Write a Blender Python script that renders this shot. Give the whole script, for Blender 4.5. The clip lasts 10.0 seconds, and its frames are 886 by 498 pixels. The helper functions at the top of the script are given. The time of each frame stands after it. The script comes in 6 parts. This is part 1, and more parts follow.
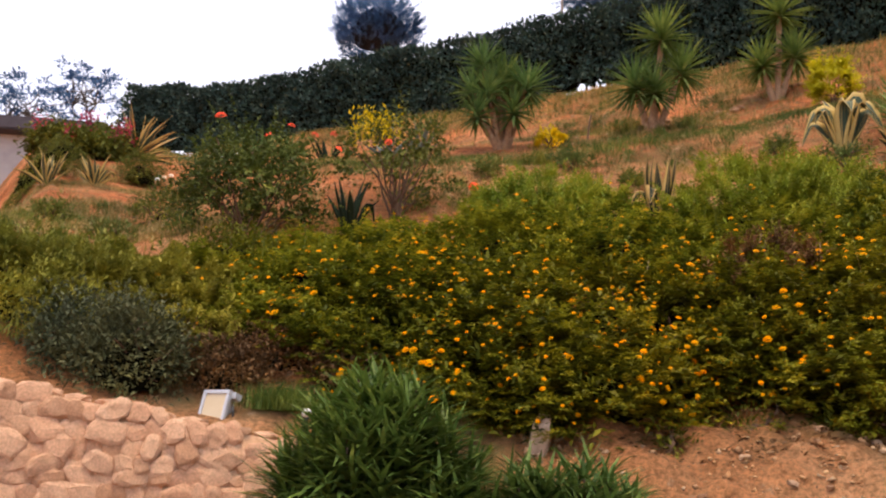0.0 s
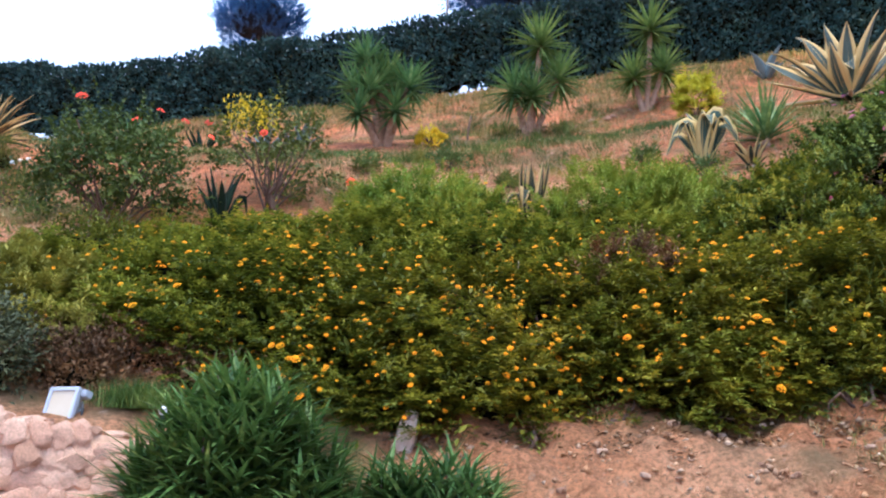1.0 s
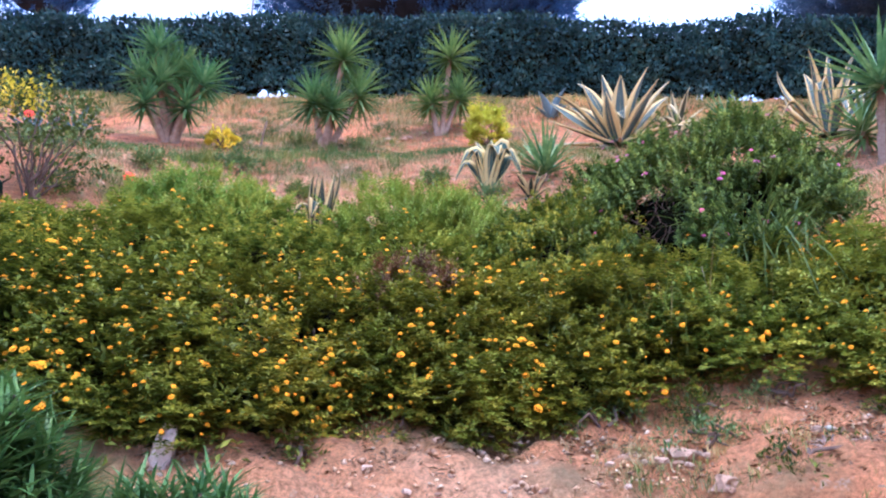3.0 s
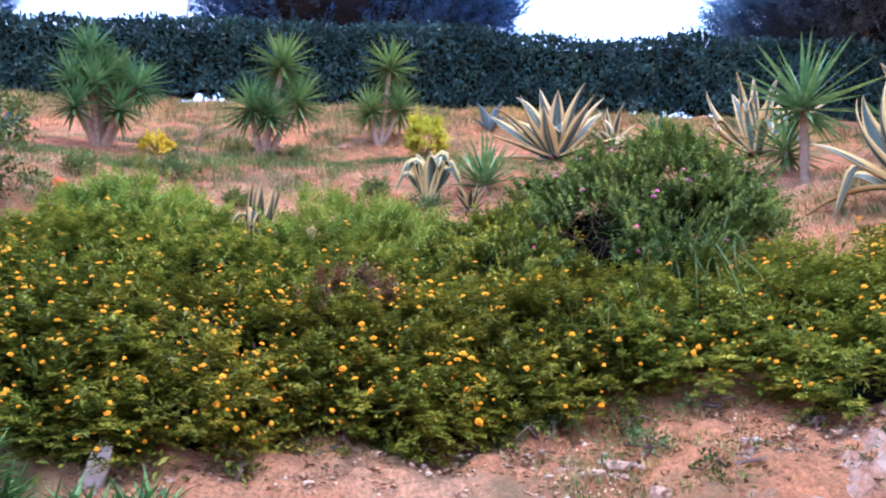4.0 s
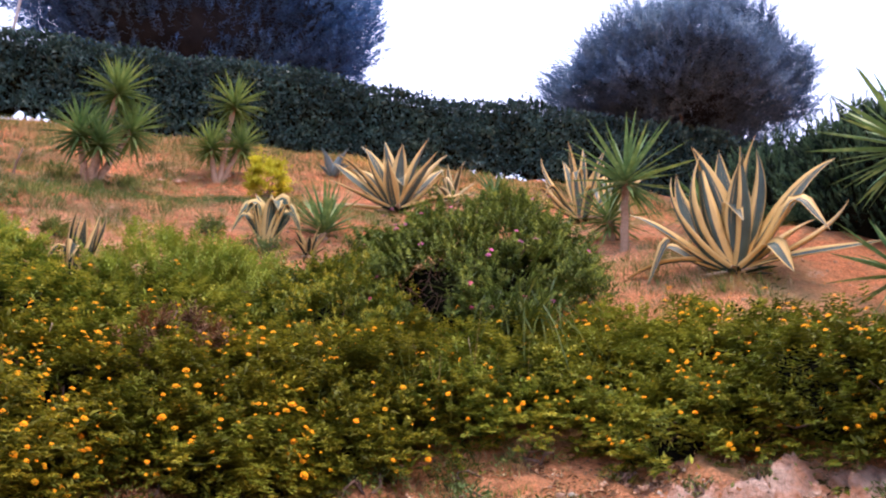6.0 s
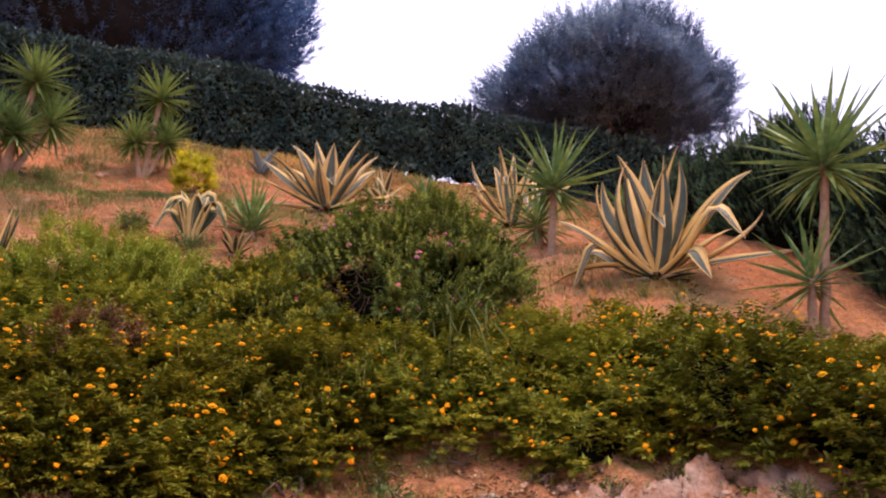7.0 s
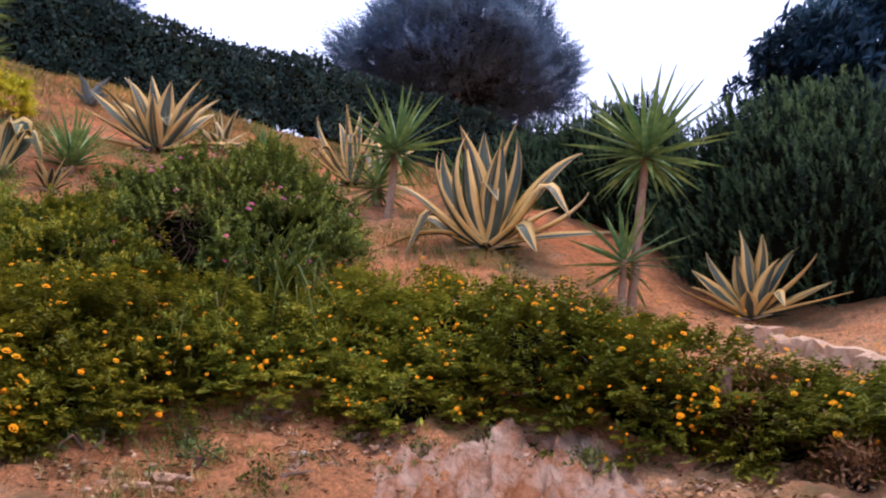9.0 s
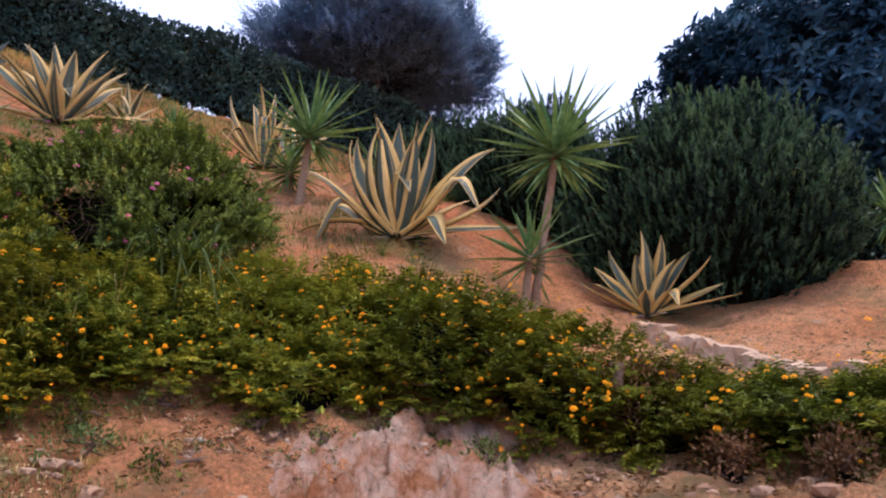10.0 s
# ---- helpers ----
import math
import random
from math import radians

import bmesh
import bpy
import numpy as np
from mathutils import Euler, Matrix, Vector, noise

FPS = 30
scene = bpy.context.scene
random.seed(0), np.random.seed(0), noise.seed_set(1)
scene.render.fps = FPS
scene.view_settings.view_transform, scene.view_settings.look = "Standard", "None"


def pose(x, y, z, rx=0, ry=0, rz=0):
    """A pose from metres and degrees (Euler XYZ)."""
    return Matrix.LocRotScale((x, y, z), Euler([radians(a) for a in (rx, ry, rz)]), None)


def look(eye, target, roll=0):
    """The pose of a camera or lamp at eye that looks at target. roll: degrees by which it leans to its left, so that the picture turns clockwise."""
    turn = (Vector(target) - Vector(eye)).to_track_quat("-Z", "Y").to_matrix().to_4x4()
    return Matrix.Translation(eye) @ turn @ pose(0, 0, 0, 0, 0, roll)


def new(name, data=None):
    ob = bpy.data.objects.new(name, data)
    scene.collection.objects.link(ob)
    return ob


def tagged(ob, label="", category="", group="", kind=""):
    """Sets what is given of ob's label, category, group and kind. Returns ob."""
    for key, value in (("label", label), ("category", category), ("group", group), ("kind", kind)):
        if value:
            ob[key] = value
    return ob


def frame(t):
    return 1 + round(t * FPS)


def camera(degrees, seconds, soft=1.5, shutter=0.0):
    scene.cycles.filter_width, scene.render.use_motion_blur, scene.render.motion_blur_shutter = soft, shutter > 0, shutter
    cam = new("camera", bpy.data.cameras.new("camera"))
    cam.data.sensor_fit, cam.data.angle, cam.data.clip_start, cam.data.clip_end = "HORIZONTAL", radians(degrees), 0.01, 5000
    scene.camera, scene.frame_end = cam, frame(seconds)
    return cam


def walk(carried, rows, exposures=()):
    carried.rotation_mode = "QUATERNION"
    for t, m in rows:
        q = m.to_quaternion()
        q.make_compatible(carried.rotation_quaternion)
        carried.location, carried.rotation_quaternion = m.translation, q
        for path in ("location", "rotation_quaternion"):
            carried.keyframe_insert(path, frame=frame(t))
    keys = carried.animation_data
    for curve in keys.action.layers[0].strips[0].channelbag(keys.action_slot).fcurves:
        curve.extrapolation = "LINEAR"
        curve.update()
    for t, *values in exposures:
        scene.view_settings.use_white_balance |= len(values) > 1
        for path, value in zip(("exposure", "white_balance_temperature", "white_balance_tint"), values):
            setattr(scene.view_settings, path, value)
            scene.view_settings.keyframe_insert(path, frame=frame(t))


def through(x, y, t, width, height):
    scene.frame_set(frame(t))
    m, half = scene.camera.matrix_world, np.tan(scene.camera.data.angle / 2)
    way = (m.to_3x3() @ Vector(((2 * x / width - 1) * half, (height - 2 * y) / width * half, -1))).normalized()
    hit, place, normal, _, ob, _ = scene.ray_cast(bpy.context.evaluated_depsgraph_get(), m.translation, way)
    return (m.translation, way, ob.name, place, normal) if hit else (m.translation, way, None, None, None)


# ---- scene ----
cam = camera(58.57, 10.0, soft=2.2)
ROWS = [
    (0.0, -0.000, 0.000, 1.600, 105.00, -1.50, 0.00),
    (0.5, 0.017, 0.018, 1.597, 105.10, -0.94, -4.03),
    (1.0, 0.049, 0.033, 1.595, 105.06, -0.67, -8.67),
    (1.5, 0.074, 0.042, 1.593, 105.56, -0.66, -12.82),
    (2.0, 0.106, 0.047, 1.591, 106.18, -0.68, -16.38),
    (2.5, 0.115, 0.051, 1.590, 106.63, -0.71, -19.12),
    (3.0, 0.108, 0.039, 1.604, 106.20, -0.55, -24.16),
    (4.5, 0.036, 0.017, 1.639, 107.12, 0.25, -31.04),
    (5.0, 0.035, 0.017, 1.645, 107.55, 0.10, -34.95),
    (5.5, 0.030, 0.012, 1.650, 109.03, 0.29, -38.41),
    (7.0, 0.049, -0.014, 1.648, 110.10, 1.29, -46.13),
    (7.5, 0.052, -0.025, 1.650, 109.42, 1.45, -49.26),
    (8.0, 0.085, -0.033, 1.655, 108.52, 1.37, -52.16),
    (8.5, 0.093, -0.046, 1.656, 107.52, 0.91, -55.48),
    (9.0, 0.081, -0.067, 1.656, 106.96, 0.58, -58.41),
    (9.5, 0.071, -0.093, 1.658, 106.57, 0.38, -62.09),
    (10.0, 0.063, -0.117, 1.659, 106.09, 0.22, -65.01),
]
EXPOSURES = [(0.0, 0.28, 6950, 14), (0.5, 0.31, 5750, 9), (1.0, 0.77, 4780, 9), (2.5, 1.25, 4350, 17), (4.5, 1.22, 4430, 18), (5.5, 1.06, 5030, 21), (7.0, 0.50, 6350, 34), (8.5, 0.43, 5780, 29), (10.0, 0.30, 5420, 20)]
walk(cam, [(t, pose(x, y, z, rx, ry, rz)) for t, x, y, z, rx, ry, rz in ROWS], EXPOSURES)

# ---- light: a bright veiled evening sky and a very soft, low sun behind the camera ----
world = bpy.data.worlds.new("sky")
scene.world = world
world.use_nodes = True
wn, wl = world.node_tree.nodes, world.node_tree.links
sky = wn.new("ShaderNodeTexSky")
sky.sky_type, sky.sun_disc = "NISHITA", False
sky.sun_elevation, sky.sun_rotation = radians(76), radians(172)
sky.dust_density, sky.air_density = 3.0, 1.0
veil = wn.new("ShaderNodeMix")
veil.data_type = "RGBA"
veil.inputs["Factor"].default_value = 0.72
veil.inputs["B"].default_value = (12.0, 12.6, 15.2, 1)
wl.new(sky.outputs["Color"], veil.inputs["A"])
wl.new(veil.outputs["Result"], wn["Background"].inputs["Color"])
wn["Background"].inputs["Strength"].default_value = 0.108
sun = new("sun", bpy.data.lights.new("sun", "SUN"))
sun.data.energy, sun.data.angle, sun.data.color = 2.6, radians(14), (1.0, 0.78, 0.54)
sun.matrix_world = look((5.5, -3, 45), (3, 8, 3))


# ---- materials ----
def material(name):
    m = bpy.data.materials.new(name)
    m.use_nodes = True
    return m, m.node_tree.nodes, m.node_tree.links, m.node_tree.nodes["Principled BSDF"]


def ramp(nodes, links, source, stops):
    r = nodes.new("ShaderNodeValToRGB")
    while len(r.color_ramp.elements) < len(stops):
        r.color_ramp.elements.new(0.5)
    for e, (p, c) in zip(r.color_ramp.elements, stops):
        e.position, e.color = p, (*c, 1)
    links.new(source, r.inputs["Fac"])
    return r.outputs["Color"]


def noise_node(nodes, links, scale, detail=4, coord="Object", rough=0.6):
    tc = nodes.new("ShaderNodeTexCoord")
    n = nodes.new("ShaderNodeTexNoise")
    n.inputs["Scale"].default_value, n.inputs["Detail"].default_value = scale, detail
    n.inputs["Roughness"].default_value = rough
    links.new(tc.outputs[coord], n.inputs["Vector"])
    return n.outputs["Fac"]


def mix(nodes, links, fac, a, b, mode="MIX"):
    m = nodes.new("ShaderNodeMix")
    m.data_type, m.blend_type = "RGBA", mode
    if isinstance(fac, float):
        m.inputs["Factor"].default_value = fac
    else:
        links.new(fac, m.inputs["Factor"])
    for key, v in (("A", a), ("B", b)):
        if isinstance(v, tuple):
            m.inputs[key].default_value = (*v, 1)
        else:
            links.new(v, m.inputs[key])
    return m.outputs["Result"]


def bump(nodes, links, bsdf, height, strength, distance=0.02):
    b = nodes.new("ShaderNodeBump")
    b.inputs["Strength"].default_value, b.inputs["Distance"].default_value = strength, distance
    links.new(height, b.inputs["Height"])
    links.new(b.outputs["Normal"], bsdf.inputs["Normal"])


def leaf_material(name, stops, rough=0.5, patch=1.2, through=0.22, grain=9.0, vary=True):
    """Leaves: each its own shade, with larger patches of lighter growth, and some light through the blade."""
    m, n, l, p = material(name)
    geo = n.new("ShaderNodeNewGeometry")
    blend = n.new("ShaderNodeMath")
    blend.operation = "MULTIPLY_ADD"
    l.new(geo.outputs["Random Per Island"], blend.inputs[0])
    blend.inputs[1].default_value = 0.5
    spray = n.new("ShaderNodeMapRange")
    spray.inputs["From Min"].default_value, spray.inputs["From Max"].default_value, spray.inputs["To Max"].default_value = 0.32, 0.68, 0.5
    l.new(noise_node(n, l, grain, 3), spray.inputs["Value"])
    l.new(spray.outputs["Result"], blend.inputs[2])
    each = ramp(n, l, blend.outputs[0], stops)
    big = ramp(n, l, noise_node(n, l, patch, 3), [(0.3, (0.42, 0.48, 0.45)), (0.5, (0.95, 0.95, 0.90)), (0.7, (1.45, 1.34, 1.05))])
    col = mix(n, l, 1.0, each, big, "MULTIPLY")
    if vary:
        info = n.new("ShaderNodeObjectInfo")
        plant = ramp(n, l, info.outputs["Random"], [(0.0, (0.80, 0.92, 1.0)), (0.5, (1.0, 1.0, 1.0)), (1.0, (1.25, 1.10, 0.85))])
        col = mix(n, l, 1.0, col, plant, "MULTIPLY")
    l.new(col, p.inputs["Base Color"])
    p.inputs["Roughness"].default_value = rough
    p.inputs["Specular IOR Level"].default_value = 0.12
    t = n.new("ShaderNodeBsdfTranslucent")
    l.new(col, t.inputs["Color"])
    s = n.new("ShaderNodeMixShader")
    s.inputs[0].default_value = through
    l.new(p.outputs[0], s.inputs[1])
    l.new(t.outputs[0], s.inputs[2])
    l.new(s.outputs[0], n["Material Output"].inputs["Surface"])
    return m


def plain_material(name, a, b, scale=8, rough=0.8, bump_by=0.3, metal=0.0):
    m, n, l, p = material(name)
    f = noise_node(n, l, scale, 6)
    l.new(ramp(n, l, f, [(0.3, a), (0.7, b)]), p.inputs["Base Color"])
    p.inputs["Roughness"].default_value, p.inputs["Metallic"].default_value = rough, metal
    if bump_by:
        bump(n, l, p, noise_node(n, l, scale * 4, 6), bump_by)
    return m


def earth_material():
    m, n, l, p = material("earth")
    red = ramp(n, l, noise_node(n, l, 0.55, 6), [(0.3, (0.58, 0.245, 0.102)), (0.48, (0.71, 0.33, 0.150)), (0.72, (0.80, 0.49, 0.270))])
    fine = ramp(n, l, noise_node(n, l, 9, 8, rough=0.75), [(0.30, (0.48, 0.41, 0.36)), (0.46, (1.02, 1.0, 0.96)), (0.68, (1.36, 1.32, 1.28))])
    soil = mix(n, l, 1.0, red, fine, "MULTIPLY")
    crumb = ramp(n, l, noise_node(n, l, 48, 4, rough=0.7), [(0.34, (0.62, 0.54, 0.48)), (0.5, (1.05, 1.05, 1.05)), (0.66, (1.35, 1.35, 1.35))])
    soil = mix(n, l, 1.0, soil, crumb, "MULTIPLY")
    dry = ramp(n, l, noise_node(n, l, 22, 5, rough=0.8), [(0.3, (0.26, 0.17, 0.075)), (0.7, (0.48, 0.34, 0.16))])
    where = n.new("ShaderNodeMapRange")
    where.inputs["From Min"].default_value, where.inputs["From Max"].default_value = 0.5, 0.66
    l.new(noise_node(n, l, 0.9, 5, rough=0.7), where.inputs["Value"])
    col = mix(n, l, where.outputs["Result"], soil, dry)
    pale = n.new("ShaderNodeMapRange")
    pale.inputs["From Min"].default_value, pale.inputs["From Max"].default_value = 0.62, 0.7
    l.new(noise_node(n, l, 5.5, 6, rough=0.7), pale.inputs["Value"])
    col = mix(n, l, pale.outputs["Result"], col, (0.72, 0.50, 0.33))
    # redder topsoil with moss and litter on the upper slope, paler subsoil where the bank is cut
    place, sep, layer = n.new("ShaderNodeTexCoord"), n.new("ShaderNodeSeparateXYZ"), n.new("ShaderNodeMapRange")
    l.new(place.outputs["Object"], sep.inputs[0])
    wave = n.new("ShaderNodeMath")
    wave.operation = "MULTIPLY_ADD"
    l.new(noise_node(n, l, 0.8, 4), wave.inputs[0])
    wave.inputs[1].default_value = 1.6
    l.new(sep.outputs["Z"], wave.inputs[2])
    layer.inputs["From Min"].default_value, layer.inputs["From Max"].default_value = 4.0, 5.3
    l.new(wave.outputs[0], layer.inputs["Value"])
    litter = ramp(n, l, noise_node(n, l, 30, 6, rough=0.85), [(0.32, (0.10, 0.075, 0.035)), (0.5, (0.22, 0.175, 0.080)), (0.68, (0.40, 0.31, 0.17))])
    strewn = ramp(n, l, noise_node(n, l, 1.7, 7, rough=0.78), [(0.50, (0.0, 0.0, 0.0)), (0.62, (0.70, 0.70, 0.70))])
    upper = mix(n, l, strewn, mix(n, l, 1.0, col, (0.92, 0.76, 0.70), "MULTIPLY"), litter)
    clod = ramp(n, l, noise_node(n, l, 3.6, 8, rough=0.8), [(0.34, (0.50, 0.46, 0.44)), (0.52, (1.0, 1.0, 1.0)), (0.70, (1.30, 1.30, 1.32))])
    upper = mix(n, l, 1.0, upper, clod, "MULTIPLY")
    col = mix(n, l, layer.outputs["Result"], col, upper)
    l.new(col, p.inputs["Base Color"])
    p.inputs["Roughness"].default_value = 0.95
    p.inputs["Specular IOR Level"].default_value = 0.1
    bump(n, l, p, noise_node(n, l, 13, 12, rough=0.85), 1.0, 0.14)
    return m


def stone_material(name, dark, light, pink):
    m, n, l, p = material(name)
    info = n.new("ShaderNodeObjectInfo")
    tone = ramp(n, l, info.outputs["Random"], [(0.0, dark), (0.5, light), (1.0, pink)])
    grain = ramp(n, l, noise_node(n, l, 14, 8, rough=0.7), [(0.25, (0.6, 0.55, 0.5)), (0.65, (1.1, 1.08, 1.05))])
    l.new(mix(n, l, 1.0, tone, grain, "MULTIPLY"), p.inputs["Base Color"])
    p.inputs["Roughness"].default_value = 0.9
    bump(n, l, p, noise_node(n, l, 25, 8, rough=0.7), 0.7, 0.02)
    return m


def agave_material(name, green, cream, margin=0.62, gloss=0.22):
    """Blue-green blade with uneven cream margins and streaks; U runs across the blade, V along it."""
    m, n, l, p = material(name)
    uv, sep, info = n.new("ShaderNodeUVMap"), n.new("ShaderNodeSeparateXYZ"), n.new("ShaderNodeObjectInfo")
    l.new(uv.outputs["UV"], sep.inputs[0])

    def math_node(op, a, b=0.0, c=0.0):
        q = n.new("ShaderNodeMath")
        q.operation = op
        for i, v in enumerate((a, b, c)):
            if isinstance(v, float):
                q.inputs[i].default_value = v
            else:
                l.new(v, q.inputs[i])
        return q.outputs[0]

    def streaks(across, along, offset):
        com, tex = n.new("ShaderNodeCombineXYZ"), n.new("ShaderNodeTexNoise")
        l.new(math_node("MULTIPLY", sep.outputs["X"], across), com.inputs[0])
        l.new(math_node("MULTIPLY", sep.outputs["Y"], along), com.inputs[1])
        l.new(math_node("MULTIPLY_ADD", info.outputs["Random"], 60.0, offset), com.inputs[2])
        tex.inputs["Scale"].default_value, tex.inputs["Detail"].default_value = 1.0, 3
        l.new(com.outputs[0], tex.inputs["Vector"])
        return tex.outputs["Fac"]

    rim = math_node("ABSOLUTE", math_node("MULTIPLY_ADD", sep.outputs["X"], 2.0, -1.0))
    rim = math_node("MULTIPLY_ADD", streaks(3.0, 1.4, 0.0), 0.55, rim)
    rim = math_node("MULTIPLY_ADD", info.outputs["Random"], 0.30, rim)
    body = ramp(n, l, noise_node(n, l, 6, 5), [(0.3, tuple(c * 0.72 for c in green)), (0.7, tuple(c * 1.3 for c in green))])
    edge = ramp(n, l, noise_node(n, l, 7, 5), [(0.3, tuple(c * 0.78 for c in cream)), (0.7, cream)])
    band = ramp(n, l, streaks(16.0, 0.8, 7.0), [(0.60, (0.0, 0.0, 0.0)), (0.66, (0.75, 0.75, 0.75))])
    body = mix(n, l, band, body, edge)
    step = ramp(n, l, rim, [(margin + 0.36, (0.0, 0.0, 0.0)), (margin + 0.42, (1.0, 1.0, 1.0))])
    col = mix(n, l, step, body, edge)
    ribs = ramp(n, l, streaks(34.0, 1.2, 3.0), [(0.35, (0.72, 0.72, 0.72)), (0.6, (1.0, 1.0, 1.0))])
    col = mix(n, l, 0.7, col, ribs, "MULTIPLY")
    dried = ramp(n, l, math_node("MULTIPLY_ADD", streaks(2.0, 3.0, 1.0), 0.3, sep.outputs["Y"]), [(1.00, (0.0, 0.0, 0.0)), (1.16, (0.85, 0.85, 0.85))])
    col = mix(n, l, dried, col, (0.15, 0.115, 0.095))
    l.new(col, p.inputs["Base Color"])
    p.inputs["Roughness"].default_value = 0.5
    p.inputs["Specular IOR Level"].default_value = gloss
    return m


def rock_material():
    """Pale cracked limestone with reddish earth in its hollows and dark fissures."""
    m, n, l, p = material("cracked_limestone")
    tone = ramp(n, l, noise_node(n, l, 3.4, 6, rough=0.7), [(0.38, (0.62, 0.27, 0.12)), (0.47, (0.82, 0.48, 0.31)), (0.57, (0.94, 0.69, 0.52))])
    fine = ramp(n, l, noise_node(n, l, 22, 8, rough=0.8), [(0.3, (0.60, 0.52, 0.46)), (0.5, (1.0, 0.97, 0.95)), (0.7, (1.15, 1.12, 1.10))])
    col = mix(n, l, 1.0, tone, fine, "MULTIPLY")
    tc, vor = n.new("ShaderNodeTexCoord"), n.new("ShaderNodeTexVoronoi")
    vor.feature = "DISTANCE_TO_EDGE"
    vor.inputs["Scale"].default_value = 11
    l.new(tc.outputs["Object"], vor.inputs["Vector"])
    crack = ramp(n, l, vor.outputs["Distance"], [(0.0, (0.35, 0.26, 0.2)), (0.07, (1.0, 1.0, 1.0))])
    l.new(mix(n, l, 0.3, col, crack, "MULTIPLY"), p.inputs["Base Color"])
    p.inputs["Roughness"].default_value = 0.95
    p.inputs["Specular IOR Level"].default_value = 0.1
    bump(n, l, p, noise_node(n, l, 18, 12, rough=0.85), 1.0, 0.14)
    return m


LANTANA = leaf_material("lantana_leaf", [(0.0, (0.02397, 0.02974, 0.003627)), (0.5, (0.1003, 0.1147, 0.01058)), (0.9, (0.2179, 0.2103, 0.01966)), (1.0, (0.3594, 0.2656, 0.03023))], patch=1.5, through=0.22)
LANTANA_YOUNG = leaf_material("young_lantana_leaf", [(0.0, (0.1006, 0.1159, 0.0108)), (0.5, (0.2125, 0.2265, 0.01943)), (1.0, (0.4029, 0.3756, 0.04031))], patch=1.5, through=0.28)
UPPER = leaf_material("yellow_green_leaf", [(0.0, (0.03907, 0.05114, 0.006714)), (0.5, (0.1631, 0.1918, 0.01907)), (0.9, (0.3562, 0.3661, 0.03815)), (1.0, (0.5516, 0.4532, 0.05951))], patch=1.5, through=0.22)
UPPER_YOUNG = leaf_material("young_yellow_green_leaf", [(0.0, (0.1454, 0.1705, 0.01748)), (0.5, (0.3069, 0.3196, 0.03204)), (1.0, (0.5171, 0.4793, 0.06264))], patch=1.5, through=0.28)
OLIVEGREEN = leaf_material("dull_olive_leaf", [(0.0, (0.0722, 0.088, 0.0152)), (0.5, (0.2052, 0.22, 0.038)), (1.0, (0.3648, 0.36, 0.08075))], through=0.25)
GREEN = leaf_material("bright_shrub_leaf", [(0.0, (0.092, 0.1281, 0.0163)), (0.5, (0.248, 0.3308, 0.0379)), (1.0, (0.46, 0.5302, 0.0767))], through=0.3)
MYRTLE = leaf_material("pink_shrub_leaf", [(0.0, (0.0279, 0.05008, 0.012)), (0.5, (0.09384, 0.1343, 0.02526)), (0.95, (0.203, 0.2391, 0.04547)), (1.0, (0.3551, 0.1879, 0.07073))], patch=2.2, through=0.22)
MYRTLE_YOUNG = leaf_material("young_pink_shrub_leaf", [(0.0, (0.1156, 0.1573, 0.02588)), (0.5, (0.2244, 0.273, 0.0419)), (1.0, (0.4217, 0.4242, 0.07641))], patch=2.2, through=0.28)
HEDGE = leaf_material("hedge_leaf", [(0.0, (0.01638, 0.03929, 0.03629)), (0.6, (0.04915, 0.09108, 0.081)), (0.94, (0.1229, 0.1696, 0.1393)), (1.0, (0.2457, 0.2143, 0.07128))], rough=0.42, patch=1.6, through=0.15)
HIBISCUS = leaf_material("hibiscus_leaf", [(0.0, (0.050, 0.068, 0.016)), (0.7, (0.130, 0.158, 0.034)), (1.0, (0.30, 0.30, 0.06))])
YELLOW = leaf_material("golden_leaf", [(0.0, (0.44, 0.399, 0.018)), (0.6, (0.77, 0.63, 0.024)), (1.0, (0.935, 0.777, 0.06))], through=0.3)
OLEANDER = leaf_material("oleander_leaf", [(0.0, (0.03384, 0.0785, 0.02431)), (0.6, (0.0846, 0.1637, 0.05)), (0.85, (0.1588, 0.2501, 0.08348)), (1.0, (0.2981, 0.3741, 0.1391))], rough=0.38, grain=35.0)
ROSEMARY = leaf_material("dark_needle_leaf", [(0.0, (0.005, 0.016, 0.0130)), (0.6, (0.020, 0.048, 0.0340)), (1.0, (0.058, 0.105, 0.0680))], patch=1.0, vary=False)
ROSEMARY_YOUNG = leaf_material("young_needle_leaf", [(0.0, (0.03441, 0.07603, 0.04224)), (0.6, (0.09108, 0.1637, 0.08448)), (1.0, (0.1923, 0.2798, 0.1373))], patch=1.0, vary=False)
GREYLEAF = leaf_material("grey_green_leaf", [(0.0, (0.042, 0.058, 0.0331)), (0.6, (0.089, 0.109, 0.0638)), (1.0, (0.155, 0.173, 0.0994))])
RUST = leaf_material("rusty_dry_leaf", [(0.0, (0.06552, 0.0347, 0.01818)), (0.6, (0.1872, 0.09501, 0.04375)), (1.0, (0.3183, 0.1817, 0.07405))])
# Blue haze and sky glare are put into these three tree leaf colours.
OLIVE = leaf_material("hazy_olive_tree_leaf", [(0.0, (0.06804, 0.1221, 0.2099)), (0.6, (0.1525, 0.2442, 0.3863)), (1.0, (0.2816, 0.3907, 0.5207))], patch=0.6, through=0.42, grain=2.0, vary=False)
PINE = leaf_material("hazy_dark_tree_leaf", [(0.0, (0.0264, 0.0726, 0.1788)), (0.6, (0.0704, 0.1718, 0.3861)), (1.0, (0.1375, 0.2904, 0.572))], patch=0.6, through=0.3, grain=2.0, vary=False)
